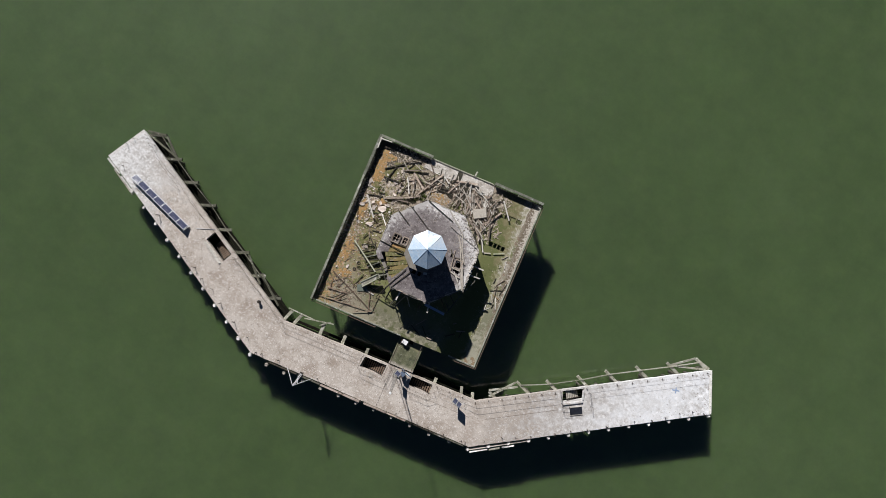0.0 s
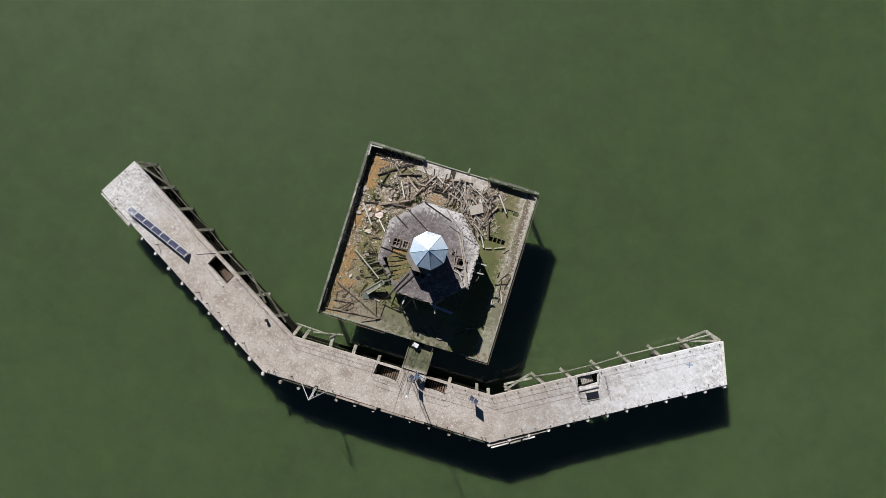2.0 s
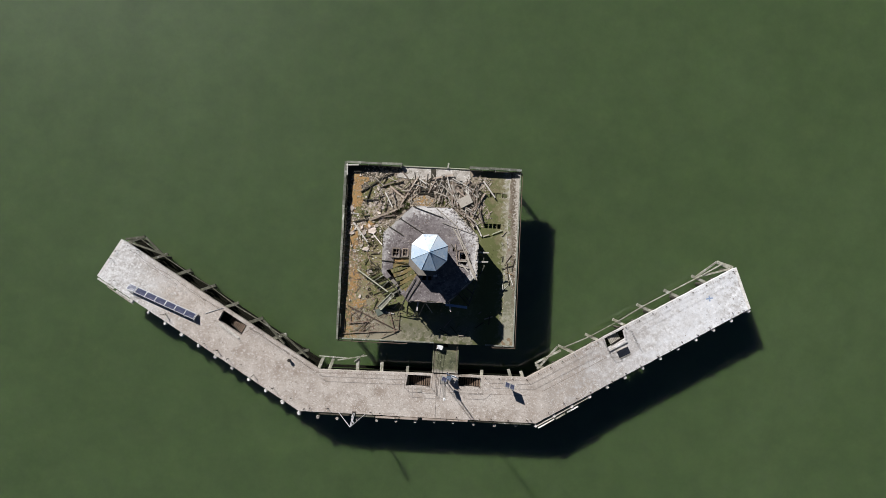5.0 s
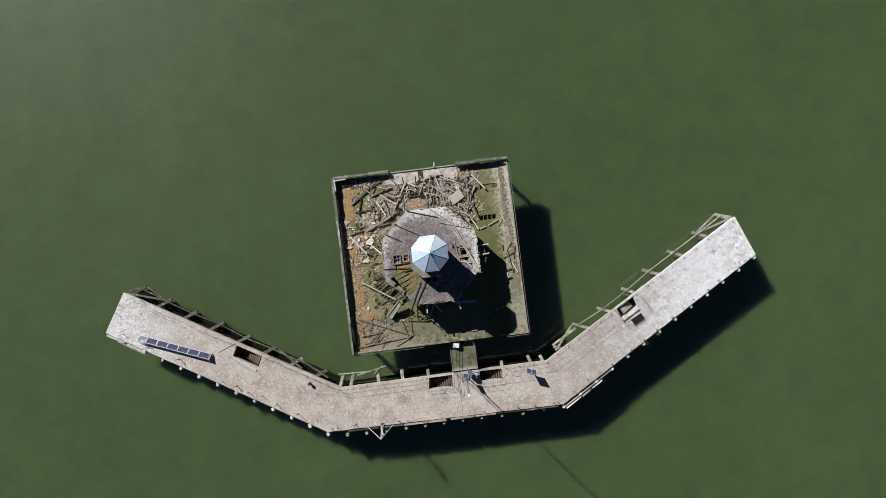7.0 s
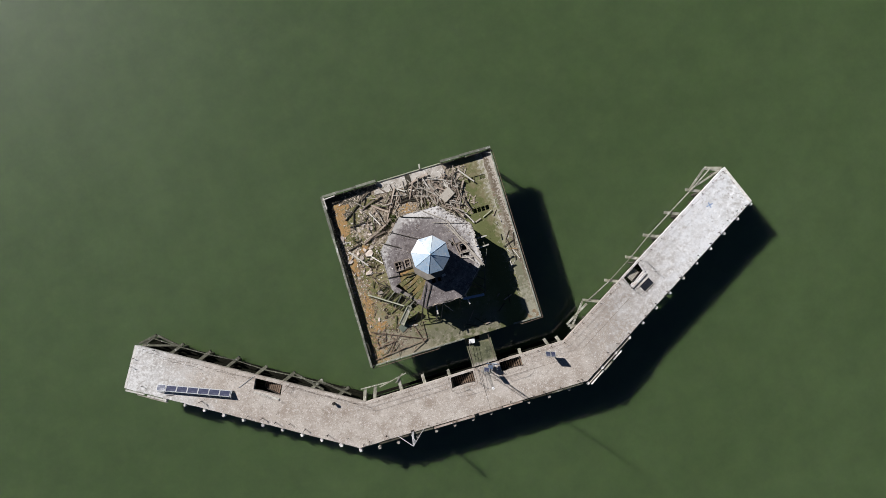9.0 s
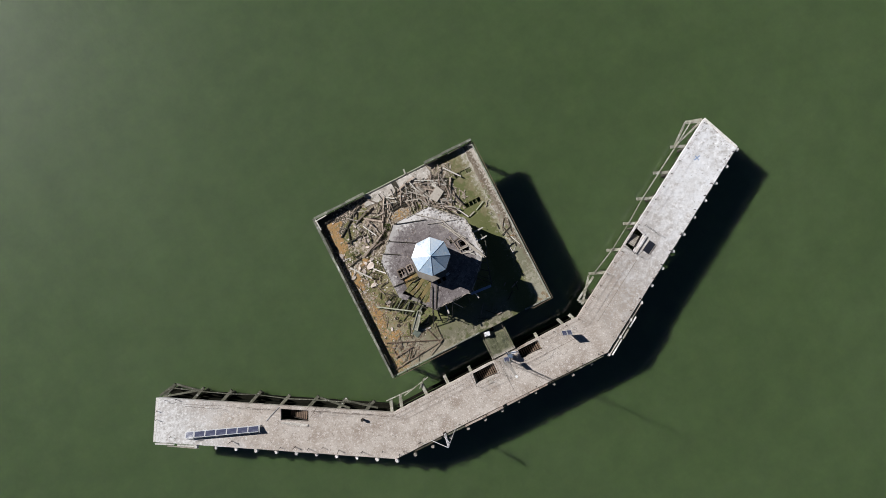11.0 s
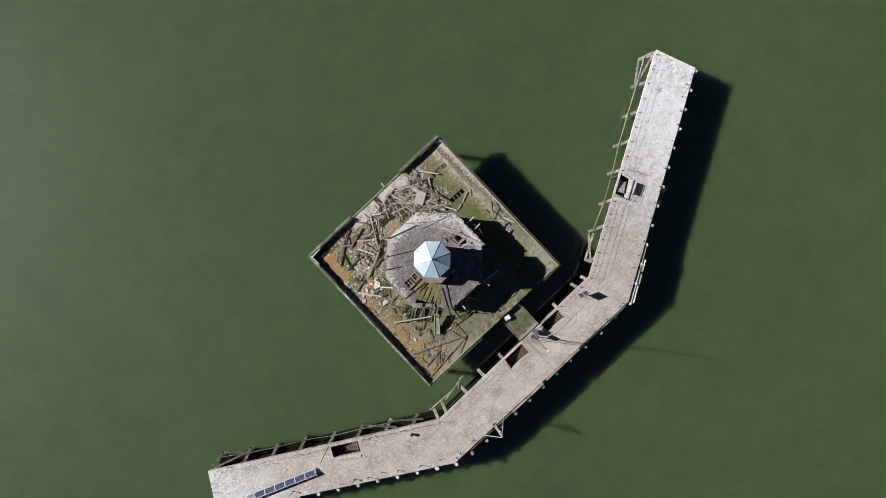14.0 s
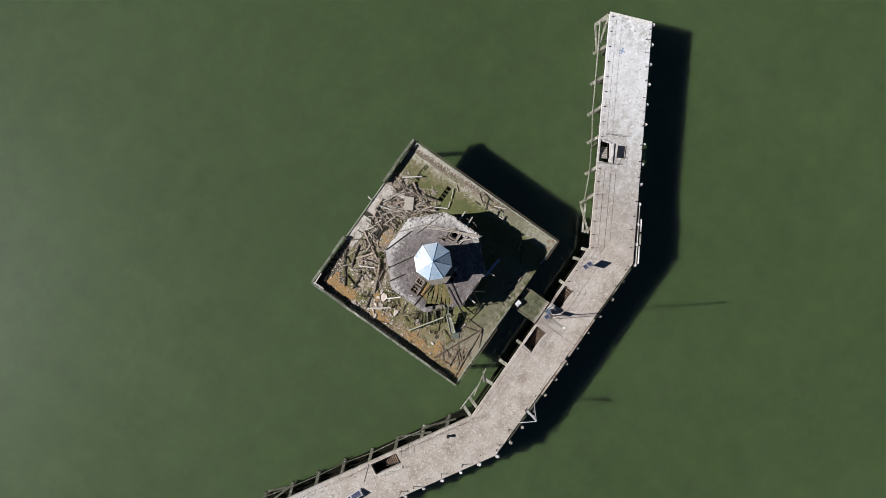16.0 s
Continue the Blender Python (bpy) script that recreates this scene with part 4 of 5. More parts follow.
        bm = bmesh.new()
        box(bm, (w * 4.4, random.uniform(0.12, 0.26), random.uniform(0.08, 0.16)), pose(x, y, ROOF + 0.05, random.uniform(-8, 8), random.uniform(-8, 8), 90 + 45 * (i + 1) % 360 + random.uniform(-14, 14)), 0.02)
        part("rim_stone", bm, M_STRIP2, house, "pale crumbling rim stone")
        u += w + random.choice((0.004, 0.01, 0.02, 0.05))

# a pale drip edge along the southern and south-eastern roof
for i in (5, 6):
    p, q = [c * 0.985 for c in roof_out[i]], [c * 0.985 for c in roof_out[(i + 1) % 8]]
    u = 0.02
    while u < 0.95:
        v = min(u + random.uniform(0.08, 0.26), 0.98)
        o = random.uniform(0.985, 1.005)
        a, b = [[c * o for c in lerp(p, q, e)] for e in (u, v)]
        timber((*a, ROOF + random.uniform(0.04, 0.08)), (*b, ROOF + random.uniform(0.04, 0.08)), random.uniform(0.05, 0.1), 0.06, random.choice((M_GREYWOOD, M_GREYWOOD, M_TIMBER, M_BEAMGREY)), "drip_edge", house, 0.02)
        u = v + random.uniform(0.0, 0.07)
# what is left of the lower eaves: outer plates on short joists
EAVES = [(5.93, 1.07), (6.2, -0.97), (5.43, -2.8), (4.63, -5.6)]
for p, q in zip(EAVES, EAVES[1:]):
    timber((*p, ROOF - 0.75), (*q, ROOF - 0.85), 0.1, 0.12, M_BEAMGREY, "eaves_plate", house)
    for k in range(3):
        a = lerp(p, q, (k + 0.5) / 3)
        timber((*a, ROOF - 0.75), (a[0] * 0.8, a[1] * 0.8, ROOF - 0.6), 0.08, 0.12, M_DARKWOOD if k % 2 else M_BEAMGREY, "eaves_joist", house)

# ---- the lantern on its roof ----
lan = thing("lantern", (0.08, 0.17, ROOF), "octagonal roof lantern with white metal roof", "lantern")
EAVE = 4.4
bm = bmesh.new()
prism(bm, octagon(1.9, -0.36, -0.62), 0, 1.7)
part("drum", bm, M_WALL, lan, "grey masonry drum")
bm = bmesh.new()
prism(bm, octagon(1.62), 0, 2.5)
part("base_wall", bm, M_WALL, lan)
wo, wi = octagon(1.62), octagon(1.5)
for i in range(8):
    j = (i + 1) % 8
    timber((*wo[i], 2.5), (*wo[i], EAVE), 0.14, 0.14, M_WHITE, "mullion", lan)
    bm = bmesh.new()
    prism(bm, [lerp(wo[i], wo[j], 0.05), lerp(wo[i], wo[j], 0.95), lerp(wi[i], wi[j], 0.95), lerp(wi[i], wi[j], 0.05)], 2.52, EAVE - 0.02)
    part("pane", bm, M_GLASS, lan)
eo = octagon(1.9)
apex = Vector((0, 0.03, EAVE + 1.1))
bm = bmesh.new()
prism(bm, octagon(1.84), EAVE - 0.12, EAVE)
part("eaves_plate", bm, M_WHITE, lan)
for i in range(8):
    a, b = Vector((*eo[i], EAVE)), Vector((*eo[(i + 1) % 8], EAVE))
    bm = bmesh.new()
    n = (b - a).cross(apex - a).normalized() * 0.03
    v = [bm.verts.new(x) for x in (a, b, apex, a + n, b + n, apex + n)]
    for f in ((2, 1, 0), (3, 4, 5), (0, 1, 4, 3), (1, 2, 5, 4), (2, 0, 3, 5)):
        bm.faces.new([v[k] for k in f])
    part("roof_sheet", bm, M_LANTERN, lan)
    bm = bmesh.new()
    rod(bm, a + Vector((0, 0, 0.04)), apex + Vector((0, 0, 0.03)), 0.028, 0.024, 6)
    part("ridge", bm, M_LANTERN, lan)
bm = bmesh.new()
bmesh.ops.create_uvsphere(bm, u_segments=10, v_segments=6, radius=0.07, matrix=Matrix.Translation(apex + Vector((0, 0, 0.06))))
part("finial", bm, M_WHITE, lan)

# ---- solar panels ----
def solar_panel(parent, m, w, d, name="panel"):
    """One framed module; the frame and the bars are sub-parts."""
    bm = bmesh.new()
    box(bm, (w - 0.05, d - 0.05, 0.03))
    p = part(name, bm, M_CELL, parent, "dark blue solar module")
    p.matrix_basis = m
    for sx, sy, cx, cy in ((w, 0.035, 0, d / 2 - 0.018), (w, 0.035, 0, -d / 2 + 0.018), (0.04, d - 0.07, w / 2 - 0.02, 0), (0.04, d - 0.07, -w / 2 + 0.02, 0)):
        bm = bmesh.new()
        box(bm, (sx, sy, 0.05), pose(cx, cy, 0.004))
        part("frame_bar", bm, M_ALU, p)
    return p


ROW = math.degrees(math.atan2(-3.05, 8.22))
rack = thing("solar_array", (-31.1, -7.07, DECK), "long row of tilted blue solar panels on a metal rack", "solar panel", rz=ROW - 1.4)
TILT = 30
for i in range(6):
    solar_panel(rack, pose(-2.93 + 1.27 * i, 0, 0.46, -TILT), 1.24, 0.72)
for i in range(8):
    x = -4.75 + 1.27 * i if i else -4.42
    timber((x, -0.62, 0), (x, -0.33, 0.63), 0.06, 0.06, M_WHITE, "leg", rack, 0)
    timber((x, 0.33, 0), (x, 0.33, 0.25), 0.06, 0.06, M_WHITE, "leg", rack, 0)
    timber((x, -0.34, 0.61), (x, 0.34, 0.22), 0.05, 0.05, M_ALU, "rafter_bar", rack, 0)
for y, h in ((-0.33, 0.59), (0.33, 0.21)):
    timber((-4.45, y, h), (4.16, y, h), 0.05, 0.05, M_ALU, "purlin", rack, 0)
# a broken module slipped on the end bay
timber((-4.42, -0.42, 0.69), (-3.6, -0.42, 0.67), 0.06, 0.05, M_ALU, "bare_frame_bar", rack, 0)
broken = solar_panel(rack, pose(-4.12, 0.02, 0.46, 3 - TILT, 2, 3), 0.98, 0.7, "broken_panel")
broken.data.materials[0] = M_CELLOLD

twin = thing("solar_post", (10.05, -14.85, DECK), "pair of small solar panels on a steel post", "solar panel", rz=ROW)
bm = bmesh.new()
rod(bm, (0, 0, 0), (0, 0, 1.4), 0.05)
part("post", bm, M_GALV, twin)
bm = bmesh.new()
box(bm, (0.35, 0.35, 0.05), pose(0, 0, 0.025))
part("base_plate", bm, M_GALV, twin)
for x in (-0.3, 0.3):
    solar_panel(twin, pose(x, 0.06, 1.45, -58), 0.55, 0.85)
timber((-0.55, -0.02, 1.42), (0.55, -0.02, 1.42), 0.05, 0.05, M_GALV, "cross_bar", twin, 0)

# a low dark panel beside the stair opening
dark_panel = thing("steel_hatch", (23.55, -10.42, DECK), "flat dark plate beside the stair opening", "hatch", rz=ANG - 3)
bm = bmesh.new()
box(bm, (1.45, 0.85, 0.04), pose(0, 0, 0.1, 2), 0.01)
part("plate", bm, M_DARKPLATE, dark_panel)
for y in (-0.46, 0.46):
    timber((-0.75, y, 0.05), (0.75, y, 0.05), 0.07, 0.1, M_EDGE, "rim", dark_panel)
for a, b in (((21.75, -10.35), (23.85, -9.1)), ((21.0, -8.75), (21.65, -10.25)), ((23.75, -8.9), (23.45, -7.75))):
    kb = timber((*a, DECK + 0.07), (*b, DECK + 0.07), 0.22, 0.14, M_DECK, "opening_kerb", None, 0.03)
    tagged(kb, "whitened concrete kerb round the stair opening", "kerb", kind="structure")
bm = bmesh.new()
for a in (12, 102):
    box(bm, (0.85 if a == 12 else 0.7, 0.14, 0.012), pose(0, 0, 0.004 * (a > 50), 0, 0, a))
cross = part("painted_cross", bm, M_BLUE)
cross.matrix_basis = pose(33.55, -3.55, DECK + 0.008)
tagged(cross, "flat blue cross on the whitened deck", "paint mark")

# ---- lattice mast ----
MX, MY, MTOP = 2.34, -14.62, 12.3
mast = thing("lattice_mast", (MX, MY, DECK), "tall slender pale lattice mast standing on the pier deck", "mast")
for k in range(3):
    a = radians(90 + 120 * k)
    bm = bmesh.new()
    rod(bm, (0.26 * math.cos(a), 0.26 * math.sin(a), 0), (0.10 * math.cos(a), 0.10 * math.sin(a), MTOP - 1.0), 0.03, 0.022, 6)
    part("leg", bm, M_DULL, mast)
for i in range(18):
    z0, z1 = 11.2 * i / 18, 11.2 * (i + 1) / 18
    r0, r1 = 0.26 - 0.16 * i / 18, 0.26 - 0.16 * (i + 1) / 18
    for k in range(3):
        a, b = radians(90 + 120 * k), radians(90 + 120 * (k + 1))
        bm = bmesh.new()
        rod(bm, (r0 * math.cos(a), r0 * math.sin(a), z0), (r1 * math.cos(b), r1 * math.sin(b), z1), 0.013, None, 5)
        part("lattice_bar", bm, M_DULL, mast)
bm = bmesh.new()
rod(bm, (0, 0, MTOP - 1.1), (0, 0, MTOP), 0.03, 0.02, 6)
part("top_pole", bm, M_DULL, mast)
bm = bmesh.new()
rod(bm, (0, 0, MTOP - 0.9), (0, 0, MTOP - 0.55), 0.13, 0.13, 10)
part("beacon", bm, M_WHITE, mast, "small white beacon")
bm = bmesh.new()
rod(bm, (-0.3, 0, MTOP - 1.0), (0.3, 0, MTOP - 1.0), 0.02, None, 6)
part("arm", bm, M_DULL, mast)
bm = bmesh.new()
box(bm, (0.9, 0.9, 0.12), pose(0, 0, 0.06))
part("footing", bm, M_EDGE, mast)
solar_panel(mast, pose(0.05, 0.32, 1.9, -55, 0, ROW), 0.62, 0.75)
timber((0, 0.1, 1.9), (0.05, 0.35, 1.85), 0.05, 0.05, M_DULL, "bracket", mast, 0)

gear = thing("equipment_frame", (3.25, -14.35, DECK), "blue and white equipment boxes on a low steel frame", "equipment", rz=ROW)
for x in (-0.5, 0.5):
    for y in (-0.3, 0.3):
        timber((x, y, 0), (x, y, 0.9), 0.06, 0.06, M_GALV, "leg", gear, 0)
bm = bmesh.new()
box(bm, (0.55, 0.45, 0.7), pose(-0.3, -0.05, 0.8))
bmesh.ops.bevel(bm, geom=bm.edges[:], offset=0.03, segments=2, affect="EDGES")
part("cabinet", bm, M_CABINET, gear, "dark blue metal cabinet")
bm = bmesh.new()
box(bm, (0.5, 0.25, 0.3), pose(0.15, 0.3, 0.75))
part("battery_box", bm, M_WHITE, gear, "white battery box")
timber((-0.8, 0.35, 1.0), (0.7, 0.35, 0.95), 0.08, 0.06, M_CABINET, "cross_bar", gear, 0)
timber((-0.75, 0.5, 0.7), (-0.35, -0.2, 1.15), 0.12, 0.06, M_STEEL, "bracket", gear, 0)

# ---- davit on the outer edge ----
davit = thing("davit", (-8.13, -19.1, DECK), "white tubular davit leaning over the outer pier edge", "davit")
tip = Vector((0.03, -0.93, 2.95))
for name, a, b, r in (("post", (0, 0, 0), tip, 0.06), ("post", (0.16, 0.02, 0), tip + Vector((0.12, 0.05, -0.1)), 0.045), ("stay", (-1.73, 0.0, 0), tip, 0.042), ("stay", (1.42, -0.05, 0), tip, 0.042), ("strut", (0, 0, 1.5), tip * 0.72 + Vector((0.3, 0, 0)), 0.045)):
    bm = bmesh.new()
    rod(bm, a, b, r, None, 8)
    part(name, bm, M_GALV, davit)
bm = bmesh.new()
box(bm, (0.4, 0.4, 0.06), pose(0.05, 0, 0.03))
part("base_plate", bm, M_STEEL, davit)

# ---- small iron things and stand-ins on the deck ----
# Invented bent posts stand in for dark marks and fray the deck's shadow edge.
def stanchion(at, rz, s=1.0):
    c = thing("stanchion", at, "short bent black stand-in post on the pier edge", "stanchion", "iron stanchions", rz=rz)
    bm = bmesh.new()
    rod(bm, (0, 0, 0), (0, 0, 0.06 * s), 0.09 * s, 0.08 * s, 8)
    part("foot", bm, M_STEEL, c)
    bm = bmesh.new()
    rod(bm, (0, 0, 0.05 * s), (0.06 * s, 0, 0.5 * s), 0.055 * s, 0.05 * s, 8)
    part("stem", bm, M_STEEL, c)
    bm = bmesh.new()
    rod(bm, (-0.10 * s, 0, 0.46 * s), (0.24 * s, 0, 0.62 * s), 0.055 * s, 0.03 * s, 8)
    rod(bm, (0.24 * s, 0, 0.62 * s), (0.34 * s, 0.03 * s, 0.80 * s), 0.035 * s, 0.02 * s, 6)
    part("hook", bm, M_STEEL, c)
    return c


c0 = stanchion((-37.31, -1.31, DECK), 30, 0.6)
for x, y in ((-37.81, -2.19), (-35.82, -0.61), (-34.67, -1.09), (-37.22, -4.75), (-30.98, -8.46), (-26.18, -11.73), (-24.59, -12.46), (-23.28, -13.36), (-21.68, -14.02), (-20.13, -15.15), (-17.75, -16.58), (-15.59, -17.65), (-13.99, -18.84), (-13.30, -18.73), (-11.15, -18.66), (-6.07, -18.88), (-5.00, -18.95), (-0.40, -19.25), (4.07, -18.99), (6.81, -19.13), (8.17, -19.03), (10.18, -19.08), (12.42, -18.95), (12.89, -18.94), (36.33, -5.12), (35.01, -5.91), (32.23, -7.93), (30.41, -8.86), (29.05, -9.91), (27.59, -10.74), (14.9, -17.9), (22.3, -13.9), (23.9, -12.9), (25.6, -11.9), (33.6, -7.0), (37.6, -4.8), (16.68, -16.73), (18.11, -16.10), (19.77, -15.29), (23.17, -13.50), (25.23, -12.27)):
    k = random.uniform(0.7, 1.25)
    copy_thing(c0, pose(x, y, DECK, 0, 0, random.uniform(0, 360)) @ Matrix.Diagonal((k, k, k * random.uniform(1.1, 1.8), 1)))
bol = thing("bollard", (-16.0, -13.2, DECK), "black cast-iron bollard on the pier deck", "bollard")
bm = bmesh.new()
rod(bm, (0, 0, 0), (0, 0, 0.45), 0.15, 0.12, 12)
part("post", bm, M_STEEL, bol)
bm = bmesh.new()
rod(bm, (0, 0, 0.42), (0, 0, 0.55), 0.2, 0.17, 12)
part("head", bm, M_STEEL, bol)
hb = timber((-0.7, -15.95, DECK + 0.02), (-0.2, -15.95, DECK + 0.02), 0.65, 0.04, M_EDGE, "deck_hatch", None, 0)
tagged(hb, "small square deck hatch beside the stair", "hatch")
ledge = timber((-24.75, -9.2, DECK + 0.05), (-22.1, -10.85, DECK + 0.05), 0.24, 0.1, M_PALEWOOD, "opening_kerb", None, 0.04)
tagged(ledge, "bleached timber kerb along the stair opening", "kerb", kind="structure")
# conduit lying across the deck
bm = bmesh.new()
rod(bm, (1.55, -14.4, DECK + 0.035), (1.55, -19.2, DECK + 0.012), 0.012, None, 6)
tagged(part("conduit", bm, M_STEEL), "thin dark conduit lying across the pier deck", "pipe")
bm = bmesh.new()
rod(bm, (-26.3, -8.2, DECK + 0.04), (-24.2, -7.4, DECK + 0.04), 0.03, None, 6)
tagged(part("conduit", bm, M_GALV), "pale cable run from the solar panels", "pipe")

# tarred joints along the deck and a black cable fallen along the inner edge
for k, v, u0, u1 in ((2, 0.56, 0.05, 0.36), (1, 0.60, 0.62, 0.98)):
    jp, jq = [lerp(lerp(OUTER[k], OUTER[k + 1], u), lerp(INNER[k], INNER[k + 1], u), v) for u in (u0, u1)]
    tagged(timber((*jp, DECK + 0.004), (*jq, DECK + 0.004), 0.035, 0.016, M_GRIT, "deck_joint", None, 0.0), "dark tarred joint between deck bays", "joint", kind="structure")
for u0, u1, off, swing in ((0.05, 0.52, 0.5, 0.1), (0.12, 0.30, 0.8, 0.14), (0.66, 0.97, 0.42, 0.09), (0.34, 0.50, 0.62, 0.1)):
    cable = thing("cable", (*inset(INNER[0], INNER[1], u0, off), DECK + 0.02), "kinked black cable fallen along the pier edge", "cable", "fallen cables")
    c0x, c0y = inset(INNER[0], INNER[1], u0, off)
    bm = bmesh.new()
    last, u = (0.0, 0.0), u0
    while u < u1:
        u = min(u1, u + random.uniform(0.008, 0.03))
        cx, cy = inset(INNER[0], INNER[1], u, off + random.uniform(-swing, swing))
        rod(bm, (*last, 0), (cx - c0x, cy - c0y, 0), 0.014, None, 5)
        last = (cx - c0x, cy - c0y)
    part("strand", bm, M_STEEL, cable)

# ---- wreckage on the platform ----
def plank(p, q, w, h, mat, label, z0, z1=None, cat="plank", group="fallen timbers on the platform"):
    p, q = Vector((*p, z0)), Vector((*q, z0 if z1 is None else z1))
    m, d = along(p, q)
    bm = bmesh.new()
    for v in box(bm, (d, w, h)):
        v.co += Vector((random.uniform(-0.08, 0.08), random.uniform(-0.012, 0.012), random.uniform(-0.006, 0.006)))
    ob = part("plank", bm, mat)
    ob.matrix_basis = m
    return tagged(ob, label, cat, group)


DARK = [(-8.48, 7.08, -6.35, 8.57), (-6.85, 8.36, -4.95, 9.61), (-8.25, 6.17, -5.75, 6.27), (-7.26, 7.74, -7.83, 5.78), (-1.94, 7.22, 0.09, 7.31), (4.12, 6.15, 4.19, 3.44), (3.61, 5.87, 4.36, 3.76),
        (-2.90, 7.68, -0.20, 7.68), (5.06, 4.01, 5.72, 2.78), (1.30, 8.99, 1.41, 7.15)]
BROWN = [(-3.82, 5.56, -1.84, 9.09), (-3.92, 10.0, -2.77, 8.66), (-0.52, 8.92, 2.38, 9.58), (-6.24, 7.74, -3.76, 8.78), (-5.07, 7.93, -3.36, 6.58), (-4.98, 4.22, -3.46, 5.71), (-5.99, 4.21, -4.28, 4.47),
         (-3.28, 7.24, -1.64, 8.52), (2.29, 8.85, 2.33, 5.82), (2.90, 8.31, 3.40, 6.90), (4.56, 5.41, 5.72, 6.61), (4.98, 5.56, 6.17, 7.57), (3.52, 7.89, 4.33, 9.01), (0.87, 8.22, 1.66, 6.44), (-0.20, 7.67, 1.28, 8.84)]
PALE = [(-5.57, 7.12, -4.64, 5.39), (-1.72, 9.00, -0.79, 8.35), (5.94, 9.01, 7.39, 7.08), (-9.10, 3.38, -7.36, 1.16), (1.7, 8.7, 3.0, 6.0), (5.2, 4.0, 6.0, 2.5)]
for L, mat, w, lab in ((DARK, M_DARKWOOD, 0.10, "dark rotten timber lying on the platform"), (BROWN, M_TIMBER, 0.17, "weathered brown beam lying on the platform"), (PALE, M_PALEWOOD, 0.14, "bleached pale board lying on the platform")):
    for x0, y0, x1, y1 in L:
        z = PLAT + 0.08 + random.uniform(0.0, 0.1)
        plank((x0, y0), (x1, y1), w * random.uniform(0.85, 1.2), 0.12, mat, lab, z, z + random.uniform(0, 0.25))
plank((-8.41, -2.06), (-4.69, -4.52), 0.13, 0.12, M_PALEGREEN, "long algae-stained timber lying on the platform", PLAT + 0.3, PLAT + 0.4)
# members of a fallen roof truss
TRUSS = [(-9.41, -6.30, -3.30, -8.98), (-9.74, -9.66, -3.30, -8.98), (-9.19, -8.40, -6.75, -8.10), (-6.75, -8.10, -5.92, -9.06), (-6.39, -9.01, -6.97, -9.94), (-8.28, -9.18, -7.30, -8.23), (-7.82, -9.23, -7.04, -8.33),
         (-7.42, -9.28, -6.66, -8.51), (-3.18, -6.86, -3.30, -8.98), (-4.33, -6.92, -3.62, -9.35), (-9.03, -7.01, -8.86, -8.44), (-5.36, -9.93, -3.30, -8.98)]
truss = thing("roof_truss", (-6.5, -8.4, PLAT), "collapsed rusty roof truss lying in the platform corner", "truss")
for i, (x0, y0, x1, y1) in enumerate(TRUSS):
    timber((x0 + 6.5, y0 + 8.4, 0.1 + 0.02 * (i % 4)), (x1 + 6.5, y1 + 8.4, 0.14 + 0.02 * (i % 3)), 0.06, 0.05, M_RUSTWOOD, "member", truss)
# rafters slid down from the open roof
for i in range(9):
    x, y = -7.25 + 0.30 * i + random.uniform(-0.08, 0.08), -3.05 - 0.27 * i + random.uniform(-0.08, 0.08)
    plank((x, y), (x + random.uniform(1.1, 1.7), y + random.uniform(0.8, 1.15)), random.uniform(0.09, 0.16), 0.14, (M_DARKWOOD, M_MOSSWOOD, M_GREYCAP)[i % 3], "mossy fallen rafter lying beside the house", PLAT + 0.15, PLAT + 0.4)
for x0, y0, x1, y1 in ((-7.4, -2.2, -5.9, -1.6), (-6.2, -1.2, -5.6, -2.2), (-6.9, -1.0, -5.9, -1.9)):
    plank((x0, y0), (x1, y1), 0.11, 0.1, M_DARKWOOD, "dark fallen lath lying beside the house", PLAT + 0.1, PLAT + 0.25)
plank((-6.74, 2.1), (-4.45, -0.09), 0.10, 0.08, M_PALEWOOD, "long thin bleached pole leaning on the roof edge", PLAT + 0.3, ROOF + 0.12, "pole", "leaning beams")
plank((-7.15, 3.8), (-4.03, 5.23), 0.17, 0.14, M_TIMBER, "weathered brown beam lying on the platform", PLAT + 0.15, PLAT + 0.4)
plank((-9.17, 3.5), (-7.81, 3.86), 0.09, 0.08, M_DARKWOOD, "dark rotten timber lying on the platform", PLAT + 0.1)
plank((-7.97, 1.73), (-6.95, 1.98), 0.13, 0.1, M_MOSSWOOD, "mossy timber lying on the platform", PLAT + 0.1)
plank((-0.52, 7.29), (0.35, 9.03), 0.14, 0.12, M_TIMBER, "weathered brown beam lying on the platform", PLAT + 0.2, PLAT + 0.4)
for x, y in ((-6.91, -4.35), (-6.68, -4.84), (-7.11, -5.2)):
    bm = bmesh.new()
    for k in range(12):
        a, b = radians(30 * k), radians(30 * (k + 1))
        rod(bm, (0.17 * math.cos(a), 0.17 * math.sin(a), 0), (0.17 * math.cos(b), 0.17 * math.sin(b), 0), 0.035, None, 6)
    ob = part("iron_ring", bm, M_STEEL)
    ob.matrix_basis = pose(x, y, PLAT + 0.07, 8, 6, 0)
    tagged(ob, "small rusty iron ring lying on the deck", "ring", "iron rings")
# the big leaning timber
hollow = thing("trough", (-4.72, -5.55, PLAT + 0.72), "heavy pale algae-stained timber trough propped against the house", "trough")
hollow.matrix_basis = along((-5.6, -6.5, PLAT + 0.3), (-3.95, -4.65, PLAT + 1.25))[0]
